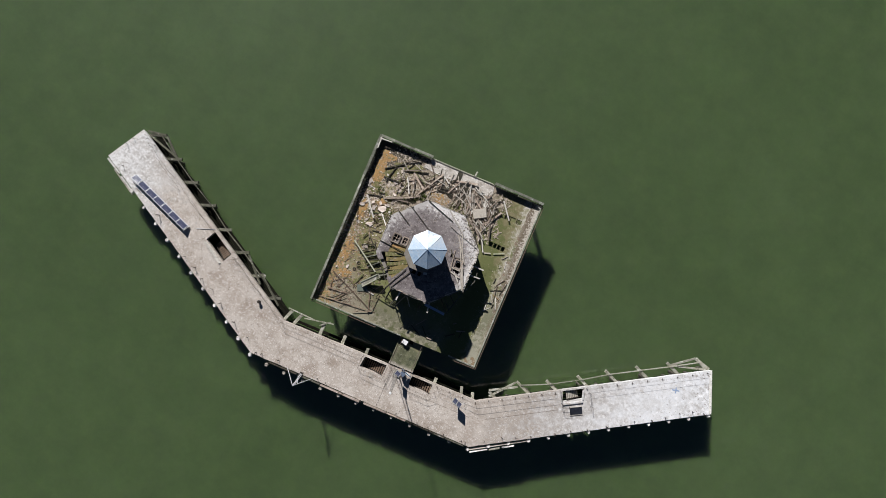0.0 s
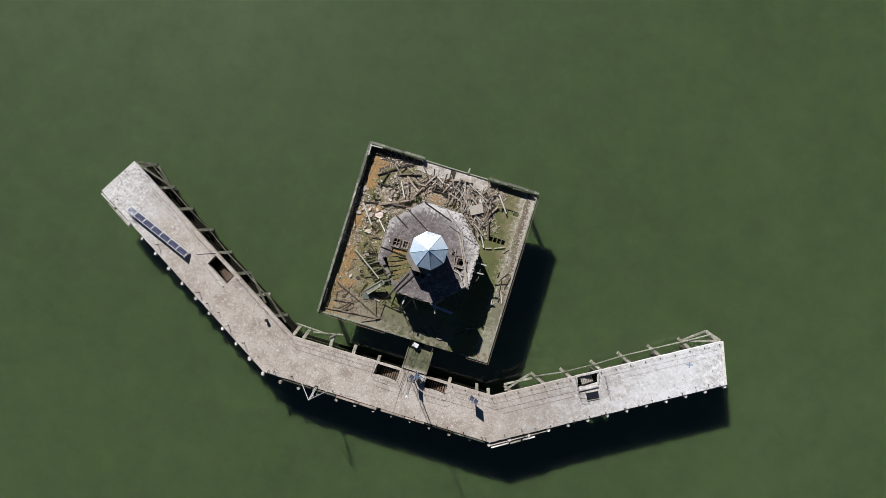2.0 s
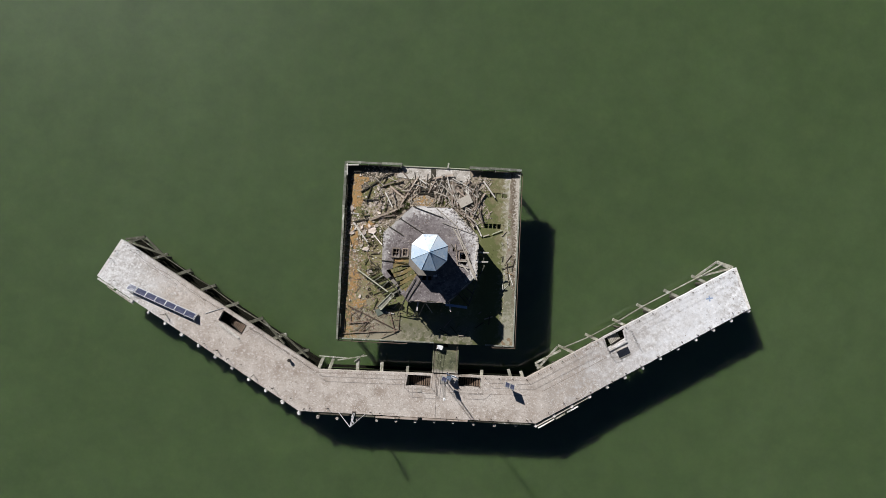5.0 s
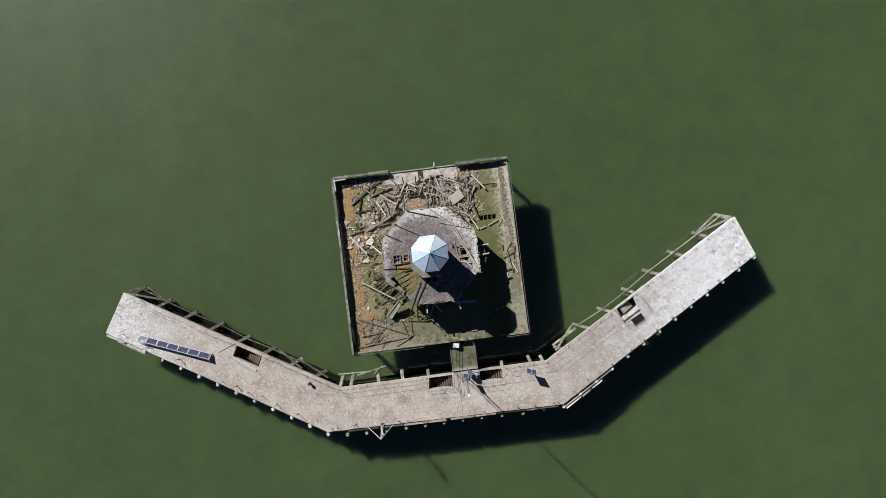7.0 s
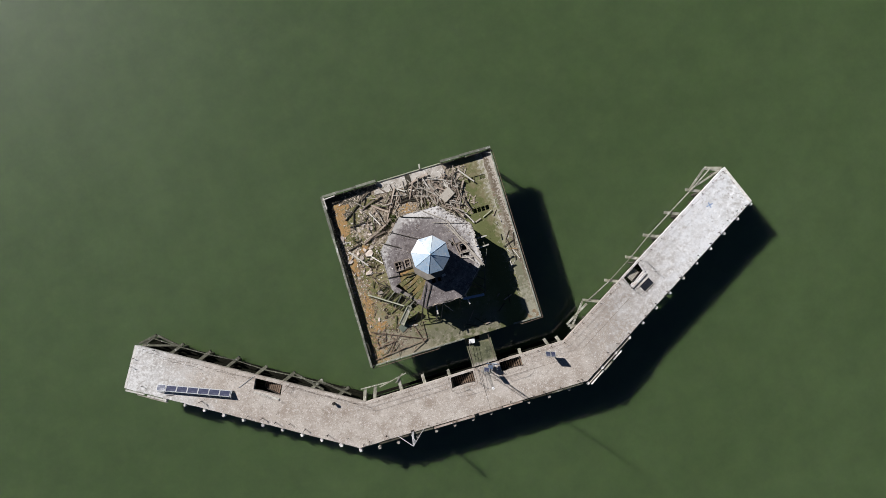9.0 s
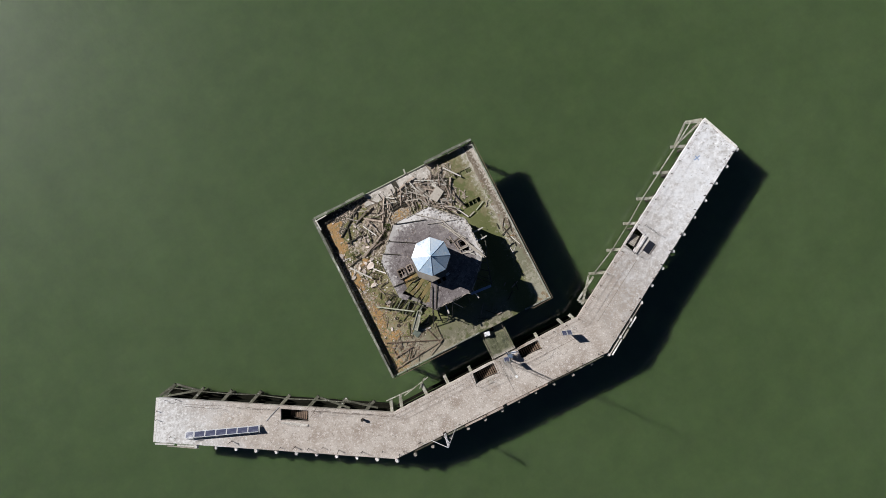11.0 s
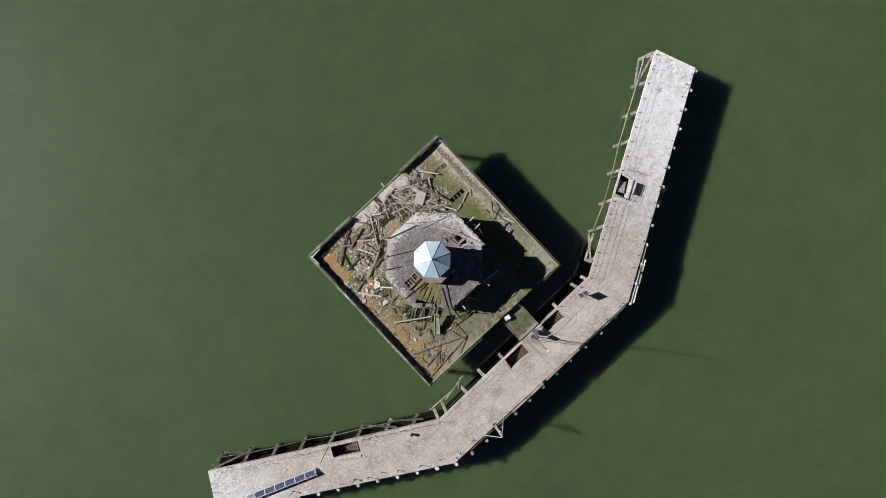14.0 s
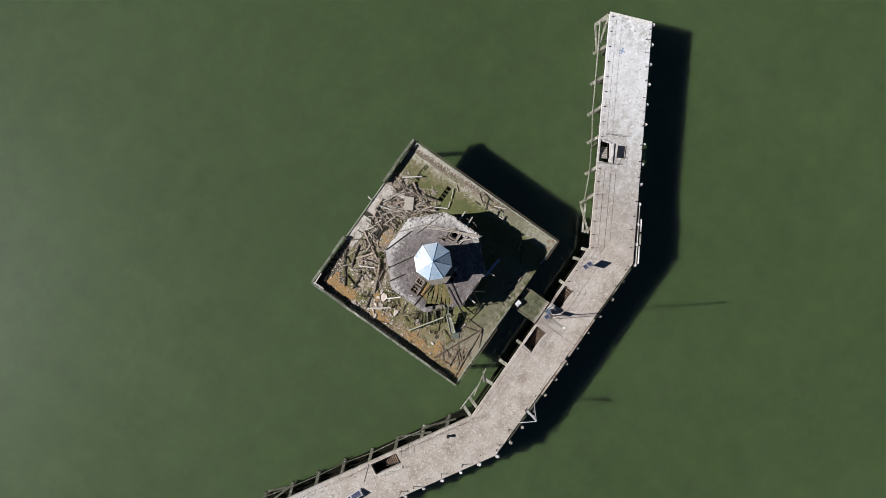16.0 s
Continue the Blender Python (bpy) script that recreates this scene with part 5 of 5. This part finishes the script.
for y, z, w, h in ((0, 0.1, 0.5, 0.07), (-0.27, 0.06, 0.09, 0.3), (0.27, 0.06, 0.09, 0.3), (0.05, 0.0, 0.1, 0.14)):
    timber((-1.3, y, z), (1.3 - abs(y) * 0.5, y * 0.85, z), w, h, M_PALEGREEN if y else M_BEAMPALE, "side_plank" if y else "bottom_plank", hollow, 0.03)
plank((-4.9, -6.9), (-3.9, -7.1), 0.14, 0.1, M_PALEWOOD, "short bleached board by the leaning timber", PLAT + 0.06)
plank((-5.9, -7.1), (-4.9, -6.6), 0.8, 0.05, M_SHEET, "dark green sheet lying on the platform", PLAT + 0.05, None, "sheet", "sheets")
plank((3.2, 6.15), (4.5, 6.9), 1.05, 0.05, M_PALESHEET, "pale broken board sheet on the wreckage", PLAT + 0.5, PLAT + 0.42, "sheet", "sheets")
plank((-0.05, 10.15), (0.0, 9.05), 0.55, 0.08, M_DARKWOOD, "dark timber hatch on the bare ledge", PLAT + 0.13, None, "hatch", "ledge hatches")
plank((1.66, 10.36), (1.72, 10.95), 0.16, 0.12, M_PALEWOOD, "short pale stub poking over the edge", PLAT + 0.3, PLAT + 0.34)

def patch(at, rx, ry, mat, label, z):
    bm = bmesh.new()
    n = 44
    c = bm.verts.new((0, 0, 0.035))
    ring = [bm.verts.new((rx * math.cos(6.283 * i / n) * (1 + 0.5 * noise.noise((i * 0.35, at[0], 1)) + 0.45 * noise.noise((i * 1.7, at[0], 2))), ry * math.sin(6.283 * i / n) * (1 + 0.5 * noise.noise((i * 0.35, at[1], 5)) + 0.45 * noise.noise((i * 1.7, at[1], 6))), 0)) for i in range(n)]
    for i in range(n):
        bm.faces.new((c, ring[i], ring[(i + 1) % n]))
    ob = part("soil_patch", bm, mat)
    ob.matrix_basis = pose(*at, z)
    return tagged(ob, label, "soil", "soil patches")


for x, y, rx, ry in ((-1.0, 6.38, 1.15, 0.62), (-2.2, 6.5, 0.5, 0.35), (-8.9, 6.6, 0.7, 1.6), (-9.0, 8.8, 0.6, 0.4), (-9.3, 7.4, 0.35, 0.7), (-9.0, 1.6, 0.5, 1.2), (-8.8, -3.4, 0.6, 1.3), (-8.6, 8.6, 0.9, 0.5), (-8.0, -6.0, 0.8, 0.5), (-7.2, 3.2, 0.6, 0.5)):
    patch((x, y), rx, ry, M_ORANGE, "rust-orange soil patch on the platform deck", PLAT + 0.012)
for x, y, rx, ry in ((-6.6, 2.4, 0.8, 0.6), (-7.3, -1.6, 0.7, 0.9), (-6.0, -4.4, 1.2, 0.7), (-7.6, 6.9, 0.9, 0.7), (-6.2, 7.9, 1.3, 0.9), (-4.6, 8.6, 0.9, 0.5), (-8.6, 4.6, 0.6, 0.8), (-7.9, 0.3, 0.7, 0.6), (-6.4, -6.6, 0.9, 0.5), (1.9, 6.45, 0.95, 0.45)):
    patch((x, y), rx, ry, M_MOSSPATCH, "olive moss patch on the platform deck", PLAT + 0.012)

# a tangle of dark branches and boards on the eastern edge strip
for x0, y0, x1, y1, w, mat, lab in ((8.47, -1.23, 9.94, -0.73, 0.1, M_DARKWOOD, "dark rotten branch tangled on the edge strip"), (9.75, -1.41, 10.05, 0.16, 0.09, M_DARKWOOD, "dark rotten branch tangled on the edge strip"), (9.38, -2.4, 9.11, -0.48, 0.08, M_DARKWOOD, "dark rotten branch tangled on the edge strip"), (8.8, -0.75, 9.6, 0.45, 0.07, M_RUSTWOOD, "rust-brown lath on the edge strip"),
                                    (9.43, -1.79, 9.95, -3.09, 0.12, M_PALEWOOD, "bleached board lying on the edge strip"), (9.0, -1.6, 9.9, -1.9, 0.07, M_ORANGE, "orange-stained lath on the edge strip"), (9.3, -1.0, 9.9, -2.1, 0.06, M_RUSTWOOD, "rust-brown lath on the edge strip"), (7.24, 2.81, 8.34, 3.33, 0.13, M_PALEGREEN, "algae-stained board beside the grating"), (6.2, 2.5, 6.9, 2.75, 0.2, M_GREYWOOD, "short silver-grey board on the mossy deck")):
    plank((x0, y0), (x1, y1), w * 0.65, 0.05, mat, lab, PLAT + 0.11, PLAT + 0.16)

# poles and cables on the roof
ROOFPOLES = [(-3.6, 4.0, -0.5, 2.2, 0.035, 0), (-1.98, 5.30, 1.41, 4.20, 0.045, 0), (0.54, 5.3, 2.91, 3.37, 0.05, 1), (2.91, 3.37, 5.3, -2.4, 0.07, 1), (-5.30, -0.89, -1.9, -1.1, 0.05, 0), (2.55, 3.09, 4.46, 0.29, 0.09, 1), (3.09, 2.26, 5.0, -1.72, 0.08, 1), (-4.9, 3.1, -3.0, 2.0, 0.05, 0), (3.52, 1.88, 5.5, -2.6, 0.06, 1), (2.96, 0.49, 3.27, -0.76, 0.05, 1), (3.9, -1.17, 4.78, -2.17, 0.045, 1), (1.27, 3.67, 5.0, 2.5, 0.035, 1)]
for x0, y0, x1, y1, r, pale in ROOFPOLES:
    bm = bmesh.new()
    m, d = along((x0, y0, ROOF + 0.09), (x1, y1, ROOF + 0.11))
    rod(bm, (-d / 2, 0, 0), (d / 2, 0, 0), r, r * 0.8, 7)
    ob = part("pole", bm, M_GREYWOOD if pale else M_DARKWOOD)
    ob.matrix_basis = m
    tagged(ob, "grey weathered pole lying on the house roof" if pale else "thin dark pole lying on the house roof", "pole", "poles on the roof")
for p, q, r in (((-0.78, -2.75, ROOF + 0.12), (-2.15, -5.25, ROOF + 0.07), 0.05), ((-1.42, -2.8, ROOF + 0.12), (-2.72, -5.55, ROOF + 0.07), 0.045), ((-2.7, -5.6, PLAT + 1.9), (-3.5, -7.2, PLAT + 0.12), 0.06)):
    bm = bmesh.new()
    m, d = along(p, q)
    rod(bm, (-d / 2, 0, 0), (d / 2, 0, 0), r, r * 0.8, 7)
    ob = part("pole", bm, M_DARKWOOD)
    ob.matrix_basis = m
    tagged(ob, "dark pole lying over the southern roof" if p[2] > ROOF else "dark pole leaning on the house wall", "pole", "poles on the roof")
plank((2.1, -5.55), (4.5, -5.75), 0.28, 0.1, M_BLUE, "blue-painted beam sticking out under the roof edge", ROOF - 0.45, ROOF - 0.5, "beam", "leaning beams")
for x0, y0, x1, y1 in ((5.2, 0.52, 6.7, 0.55), (5.2, -0.58, 6.7, -0.49), (2.5, -5.2, 2.7, -6.3), (-1.0, -5.2, -1.1, -6.4)):
    plank((x0, y0), (x1, y1), 0.14, 0.1, M_PALEWOOD, "pale bracket timber sticking out of the house", ROOF - 0.55, ROOF - 0.6, "beam", "leaning beams")
bm = bmesh.new()
box(bm, (0.42, 0.26, 0.24), pose(0, 0, 0.12), 0.015)
ob = part("metal_box", bm, M_GALV)
ob.matrix_basis = pose(0.8, -2.35, ROOF, 0, 0, 12)
tagged(ob, "small pale metal box on the house roof", "box")
# rafters that slid off the southern roof edge and lean on the wall
for i in range(9):
    a = radians(random.uniform(-118, -42))
    r0, r1, da = 5.55, random.uniform(6.6, 7.6), random.uniform(-0.12, 0.12)
    plank((r0 * math.cos(a), r0 * math.sin(a)), (r1 * math.cos(a + da), r1 * math.sin(a + da)), random.uniform(0.06, 0.12), 0.08, random.choice((M_TIMBER, M_DARKWOOD, M_GREYWOOD)), "weathered rafter leaning against the house wall", PLAT + random.uniform(1.6, 2.9), PLAT + 0.08, "rafter", "leaning rafters")
# broken boards round the eastern hatch
for p, q, w, mat in (((3.22, -0.55), (4.3, -0.56), 0.15, M_GREYWOOD), ((3.2, -1.0), (4.45, -1.3), 0.14, M_GREYWOOD), ((2.88, 1.3), (3.26, -1.25), 0.12, M_TIMBER), ((4.3, -0.6), (5.3, -2.55), 0.13, M_GREYWOOD), ((3.1, 0.62), (4.2, 0.78), 0.1, M_TIMBER), ((4.05, 0.5), (4.75, -0.75), 0.09, M_DARKWOOD), ((2.45, 1.25), (2.95, 0.5), 0.1, M_DARKWOOD), ((3.7, -0.9), (4.5, -1.75), 0.1, M_PALEWOOD)):
    plank(p, q, w, 0.07, mat, "loose weathered board by the roof hatch", ROOF + 0.08, ROOF + 0.13)
# hatch curbs on the roof
for cx, cy, sx, sy in ((-3.73, 0.05, 0.82, 1.0), (-2.70, 0.10, 0.62, 0.86), (3.78, 0.02, 0.8, 0.95)):
    hf = thing("roof_hatch", (cx, cy, ROOF), "open roof hatch with pale timber curb", "hatch", "roof hatches")
    for ax, ay, lx, ly in ((0, sy / 2, sx, 0.12), (0, -sy / 2, sx, 0.12), (sx / 2, 0, 0.12, sy - 0.12), (-sx / 2, 0, 0.12, sy - 0.12)):
        bm = bmesh.new()
        box(bm, (lx, ly, 0.16), pose(ax, ay, 0.08), 0.01)
        part("curb", bm, M_TIMBER, hf)
    if cx > 0:
        continue
    bm = bmesh.new()
    box(bm, (0.04, sy - 0.12, 0.08), pose(0, 0, 0.06), 0.005)
    part("middle_bar", bm, M_TIMBER, hf)
    bm = bmesh.new()
    box(bm, (sx - 0.12, 0.04, 0.07), pose(0, 0.05, 0.055), 0.005)
    part("cross_bar", bm, M_TIMBER, hf)


# loose planks in drifts
def drift(n, x0, x1, y0, y1, mats, length, width, lean=0.3, way=None, spread=180, lift=0.35, clear=5.75, heap=None):
    done = 0
    while done < n:
        x, y = random.uniform(x0, x1), random.uniform(y0, y1)
        if max(abs(x), abs(y), (abs(x) + abs(y)) / math.sqrt(2)) < clear:
            continue
        a = radians((way if way is not None else 0) + random.uniform(-spread / 2, spread / 2))
        d = random.uniform(*length) * random.choice((1, 1, 0.7, 1.2)) / 2
        p, q = (x - d * math.cos(a), y - d * math.sin(a)), (x + d * math.cos(a), y + d * math.sin(a))
        if max(abs(c) for c in (*p, *q)) > 9.85 or min(max(abs(c[0]), abs(c[1]), (abs(c[0]) + abs(c[1])) / math.sqrt(2)) for c in (p, q)) < 5.5:
            continue
        if any(math.hypot(c[0] + 0.9, (c[1] - 6.35) * 1.6) < 1.15 for c in (p, q, (x, y))):
            continue
        if 6.15 < max(p[0], q[0]) and x < 8 and min(y, p[1], q[1]) < 5.2 and y > 0:
            continue
        z = PLAT + 0.06 + random.uniform(0, lift)
        mat, lab = random.choice(mats)
        w = random.uniform(*width)
        h, z1 = min(1.1 * w, random.uniform(0.05, 0.13)), max(PLAT + 0.06, z + random.uniform(-lean, lean))
        done += 1
        if heap is None:
            plank(p, q, w, h, mat, lab, z, z1)
            continue
        k = len(heap.faces)
        beam(heap, (*p, z), (*q, z1), w, h, 0.015)
        heap.faces.ensure_lookup_table()
        for f in heap.faces[k:]:
            f.material_index = HEAP_MATS.index(mat)


HEAP_MATS = [M_TIMBER, M_GREYWOOD, M_DARKWOOD, M_MOSSWOOD, M_PALEWOOD]
GREY = (M_TIMBER, "weathered grey-brown plank in the wreckage")
SILV = (M_GREYWOOD, "silver-grey plank in the wreckage")
BLAK = (M_DARKWOOD, "dark rotten plank in the wreckage")
MOSS = (M_MOSSWOOD, "mossy plank in the wreckage")
BONE = (M_PALEWOOD, "bleached pale plank in the wreckage")
RUST = (M_RUSTWOOD, "thin rust-brown lath in the wreckage")
heap = bmesh.new()
drift(85, -2.8, 5.4, 5.0, 8.9, [GREY, GREY, GREY, SILV, BLAK, BLAK], (0.5, 1.7), (0.05, 0.12), way=110, spread=160, lift=0.15, heap=heap)
heap_ob = part("plank_heap", heap, M_TIMBER)
for hm in HEAP_MATS[1:]:
    heap_ob.data.materials.append(hm)
tagged(heap_ob, "tangled heap of broken weathered planks", "planks", kind="stuff")
drift(52, -2.5, 5.5, 5.0, 8.9, [GREY, GREY, SILV, SILV, SILV, BLAK, BONE, BONE], (0.9, 2.6), (0.06, 0.13), way=110, spread=120, lift=0.3, lean=0.25)
drift(36, 2.5, 5.9, 3.0, 8.0, [GREY, GREY, SILV, SILV, BLAK], (0.8, 2.3), (0.08, 0.18), way=115, spread=80, lift=0.38, lean=0.3)
drift(20, -6.6, -2.0, 5.4, 9.0, [GREY, GREY, SILV, BLAK, MOSS], (0.6, 2.0), (0.06, 0.12))
drift(24, -9.4, -5.2, -3.5, 5.0, [GREY, MOSS, BLAK, BLAK, BONE], (0.3, 1.1), (0.04, 0.09), lift=0.1, lean=0.1)
drift(8, -8.6, -3.6, -7.0, -2.0, [MOSS, MOSS, BLAK, GREY], (0.4, 1.4), (0.05, 0.1), way=35, spread=90, lift=0.1, lean=0.1)
drift(24, -9.3, -5.2, -9.7, -6.6, [RUST, RUST, GREY], (0.3, 1.1), (0.03, 0.055), lift=0.03, lean=0.02)
drift(7, 8.6, 9.7, -4.5, 3.5, [GREY, BLAK, BONE], (0.4, 1.1), (0.05, 0.09), way=90, spread=90, lift=0.08, lean=0.05)
drift(10, -1.0, 8.0, -9.3, -6.3, [GREY, MOSS, BLAK], (0.5, 1.5), (0.07, 0.15), lift=0.06, lean=0.05)


# rubble: counted chunks, then fine litter
def chunk_mesh(name, r, mat, flat):
    bm = bmesh.new()
    n = random.choice((4, 5, 5, 6))
    ring = [(r * random.uniform(0.85, 1.15) * math.cos(6.283 * i / n + random.uniform(-0.2, 0.2)), r * random.uniform(0.7, 1.1) * math.sin(6.283 * i / n + random.uniform(-0.2, 0.2))) for i in range(n)]
    prism(bm, ring, -0.02, r * flat)
    for v in bm.verts:
        v.co.z += random.uniform(-0.03, 0.03)
    return part(name, bm, mat)


chunks = [chunk_mesh("rubble_chunk", 0.22, M_RUBBLE, 0.38) for _ in range(5)]
SLABS = [(-5.82, 5.37, 3.2), (-6.91, 2.51, 3.9), (-5.59, 5.82, 1.8), (-7.86, 2.32, 2.3), (-8.15, 2.88, 2.2), (-9.45, 5.14, 3.0), (-7.55, 0.36, 3.0), (-8.05, 0.74, 1.5), (-6.39, 3.21, 1.6), (-6.83, 3.64, 1.6), (-7.43, 4.49, 1.3), (-9.06, 3.29, 1.6),
         (-6.95, -2.22, 2.6), (-7.98, -5.2, 1.8), (-8.81, -2.14, 0.9), (-9.15, -5.7, 1.2), (-6.65, 5.97, 1.8), (-6.21, 4.73, 2.0), (-5.8, 4.1, 1.4), (-6.38, 7.63, 2.5), (-8.62, 9.01, 1.2), (-7.3, 3.1, 2.0), (-9.3, 2.2, 2.4)]
spots = [(x, y, k) for x, y, k in SLABS]
while len(spots) < 105:
    # small pieces lie round the large ones
    x, y, k = random.choice(SLABS[:12] + SLABS[16:19])
    x, y = random.gauss(x, 0.75), random.gauss(y, 0.75)
    if 9.6 > max(abs(x), abs(y)) and max(abs(x), abs(y), (abs(x) + abs(y)) / math.sqrt(2)) > 5.8:
        spots.append((x, y, random.choice((0.35, 0.4, 0.5, 0.6, 0.7, 0.9, 1.2))))
for i, (x, y, k) in enumerate(spots):
    m = pose(x, y, PLAT + 0.03, random.uniform(-9, 9), random.uniform(-9, 9), random.uniform(0, 360)) @ Matrix.Diagonal((k * 0.62, k * 0.62 * random.uniform(0.55, 1.0), min(1.4, 0.5 + 0.3 * k), 1))
    ob = chunks[i] if i < 5 else new("rubble_chunk", chunks[i % 5].data)
    ob.matrix_basis = m
    tagged(ob, "large pale slab of broken masonry on the platform" if k > 1.5 else "pale broken masonry chunk lying on the platform", "rubble", "rubble chunks")


def litter(name, n, x0, x1, y0, y1, size, mat, label, z, keep_off=5.7, flat=0.4, thin=None, side=None):
    """Small angular bits, joined in one mesh."""
    verts, faces = [], []
    done = 0
    while done < n:
        x, y = random.uniform(x0, x1), random.uniform(y0, y1)
        if keep_off and max(abs(x), abs(y), (abs(x) + abs(y)) / math.sqrt(2)) < keep_off:
            continue
        if z > PLAT + 2 and ((x < -0.4 * y - 1.5 and y < 0.42 * x + 0.6 and x > 2.42 * y) or any(abs(x - hx) < 0.65 and abs(y) < 0.75 for hx in (-3.75, -2.75, 3.82)) or math.hypot(x + 0.2, y + 0.3) < 2.4):
            continue
        if side is not None and (0.72 * (x + y) < side or x + y > 7.2):
            continue
        if noise.noise((x * 0.5, y * 0.5, len(name))) < -0.15:
            continue
        s, a, k = random.uniform(*size), random.uniform(0, 6.28), len(verts)
        asp = thin * random.uniform(0.7, 2.0) if thin else random.uniform(0.3, 1.0)
        for dz in (0, 1):
            for cx, cy in ((-1, -1), (1, -1), (1, 1), (-1, 1)):
                u, v = cx * s * (1 - 0.3 * dz) * random.uniform(0.7, 1.2), cy * s * asp * (1 - 0.3 * dz)
                verts.append((x + u * math.cos(a) - v * math.sin(a), y + u * math.sin(a) + v * math.cos(a), z + dz * s * flat * random.uniform(0.6, 1.4)))
        faces += [(k + 4, k + 5, k + 6, k + 7)] + [(k + i, k + (i + 1) % 4, k + 4 + (i + 1) % 4, k + 4 + i) for i in range(4)]
        done += 1
    me = bpy.data.meshes.new(name)
    me.from_pydata(verts, [], faces)
    me.materials.append(mat)
    return tagged(new(name, me), label, "debris", kind="stuff")


litter("masonry_litter", 1500, -9.7, -4.0, -9.0, 9.6, (0.015, 0.075), M_RUBBLE_BITS, "fine pale masonry crumbs and splinters", PLAT + 0.01)
litter("wood_litter", 2000, -5.5, 6.2, 3.0, 9.6, (0.04, 0.2), M_WOOD_BITS, "splinters and small wood scraps", PLAT + 0.01, flat=0.25, thin=0.22)
litter("edge_litter", 300, 8.4, 10.1, -9.9, 9.8, (0.015, 0.06), M_RUBBLE_BITS, "pale crumbs along the platform edge", PLAT + 0.06)
litter("deck_litter", 500, -9.0, 8.4, -10.0, 9.0, (0.01, 0.035), M_RUBBLE_BITS, "scattered crumbs on the mossy deck", PLAT + 0.01)
litter("stick_litter", 800, -7.0, 6.8, 3.2, 9.5, (0.1, 0.45), M_WOOD_BITS, "thin broken laths and sticks", PLAT + 0.02, flat=0.1, thin=0.08)
litter("stick_litter", 420, -9.6, -3.0, -9.6, 4.0, (0.08, 0.35), M_BROWN_BITS, "thin broken laths and sticks", PLAT + 0.02, flat=0.1, thin=0.08)
litter("stone_litter", 110, -9.5, -4.6, -1.0, 7.5, (0.04, 0.13), M_STONE, "pale broken stones", PLAT + 0.01, flat=0.5)
litter("roof_scraps", 50, -3.0, 5.2, -3.0, 5.2, (0.03, 0.11), M_WOOD_BITS, "dark scraps of broken roofing", ROOF + 0.02, keep_off=0, flat=0.12, side=3.2, thin=0.2)
litter("roof_litter", 190, -4.6, 4.6, -4.6, 5.0, (0.015, 0.05), M_RUBBLE_BITS, "pale crumbs and droppings on the roof", ROOF + 0.01, keep_off=0)


def deck_grit(name, n, size, mat, label):
    """Shell grit, droppings and chips over the three pier arms, joined in one mesh."""
    verts, faces = [], []
    for _ in range(n):
        k, u, v = random.choice((0, 1, 2)), random.random(), random.uniform(0.02, 0.98)
        x, y = lerp(lerp(OUTER[k], OUTER[k + 1], u), lerp(INNER[k], INNER[k + 1], u), v)
        if any(h[0] < u < h[1] and h[2] < v < h[3] for h in ARMS[k][1]) or noise.noise((x * 0.35, y * 0.35, n)) < random.uniform(-0.5, 0.15):
            continue
        s, a, b = random.uniform(*size), random.uniform(0, 6.28), len(verts)
        for dz, f in ((0.0, 1.0), (0.25, 0.6)):
            for c in range(4):
                r = s * f * random.uniform(0.6, 1.3)
                e, f2 = r * math.cos(c * 1.571), r * 0.45 * math.sin(c * 1.571)
                verts.append((x + e * math.cos(a) - f2 * math.sin(a), y + e * math.sin(a) + f2 * math.cos(a), DECK + 0.003 + dz * s))
        faces += [(b + 4, b + 5, b + 6, b + 7)] + [(b + i, b + (i + 1) % 4, b + 4 + (i + 1) % 4, b + 4 + i) for i in range(4)]
    me = bpy.data.meshes.new(name)
    me.from_pydata(verts, [], faces)
    me.materials.append(mat)
    return tagged(new(name, me), label, "grit", kind="stuff")


deck_grit("shell_grit", 9500, (0.015, 0.07), M_SHELL, "white shell grit and droppings on the pier deck")
deck_grit("dark_grit", 1300, (0.015, 0.045), M_GRIT, "dark crumbs and dirt on the pier deck")


# moss and weeds
weeds = bmesh.new()


def tuft(at, r, n):
    for _ in range(n):
        a, d = random.uniform(0, 6.28), r * math.sqrt(random.random())
        x, y, h = at[0] + d * math.cos(a), at[1] + d * math.sin(a), random.uniform(0.08, 0.28)
        t, b = random.uniform(0, 6.28), random.uniform(0.03, 0.07)
        l = [weeds.verts.new(c) for c in ((x - b * math.cos(t), y - b * math.sin(t), at[2]), (x + b * math.cos(t), y + b * math.sin(t), at[2]), (x + random.uniform(-0.15, 0.15), y + random.uniform(-0.15, 0.15), at[2] + h))]
        weeds.faces.new(l)


for x, y, r, n in ((-3.1, 5.75, 0.5, 170), (-3.9, 5.1, 0.4, 100), (-4.7, 4.5, 0.35, 80), (1.9, 6.45, 0.7, 110), (0.7, 6.3, 0.3, 25), (-5.9, 2.3, 0.7, 110), (-6.6, 1.2, 0.6, 70), (-6.1, -2.6, 0.8, 120), (-4.6, -6.0, 0.6, 70), (-7.9, 4.5, 0.5, 50)):
    tuft((x, y, PLAT + 0.02), r, n)
tagged(part("weeds", weeds, M_MOSS), "low green weeds growing between the debris", "weeds", kind="stuff")
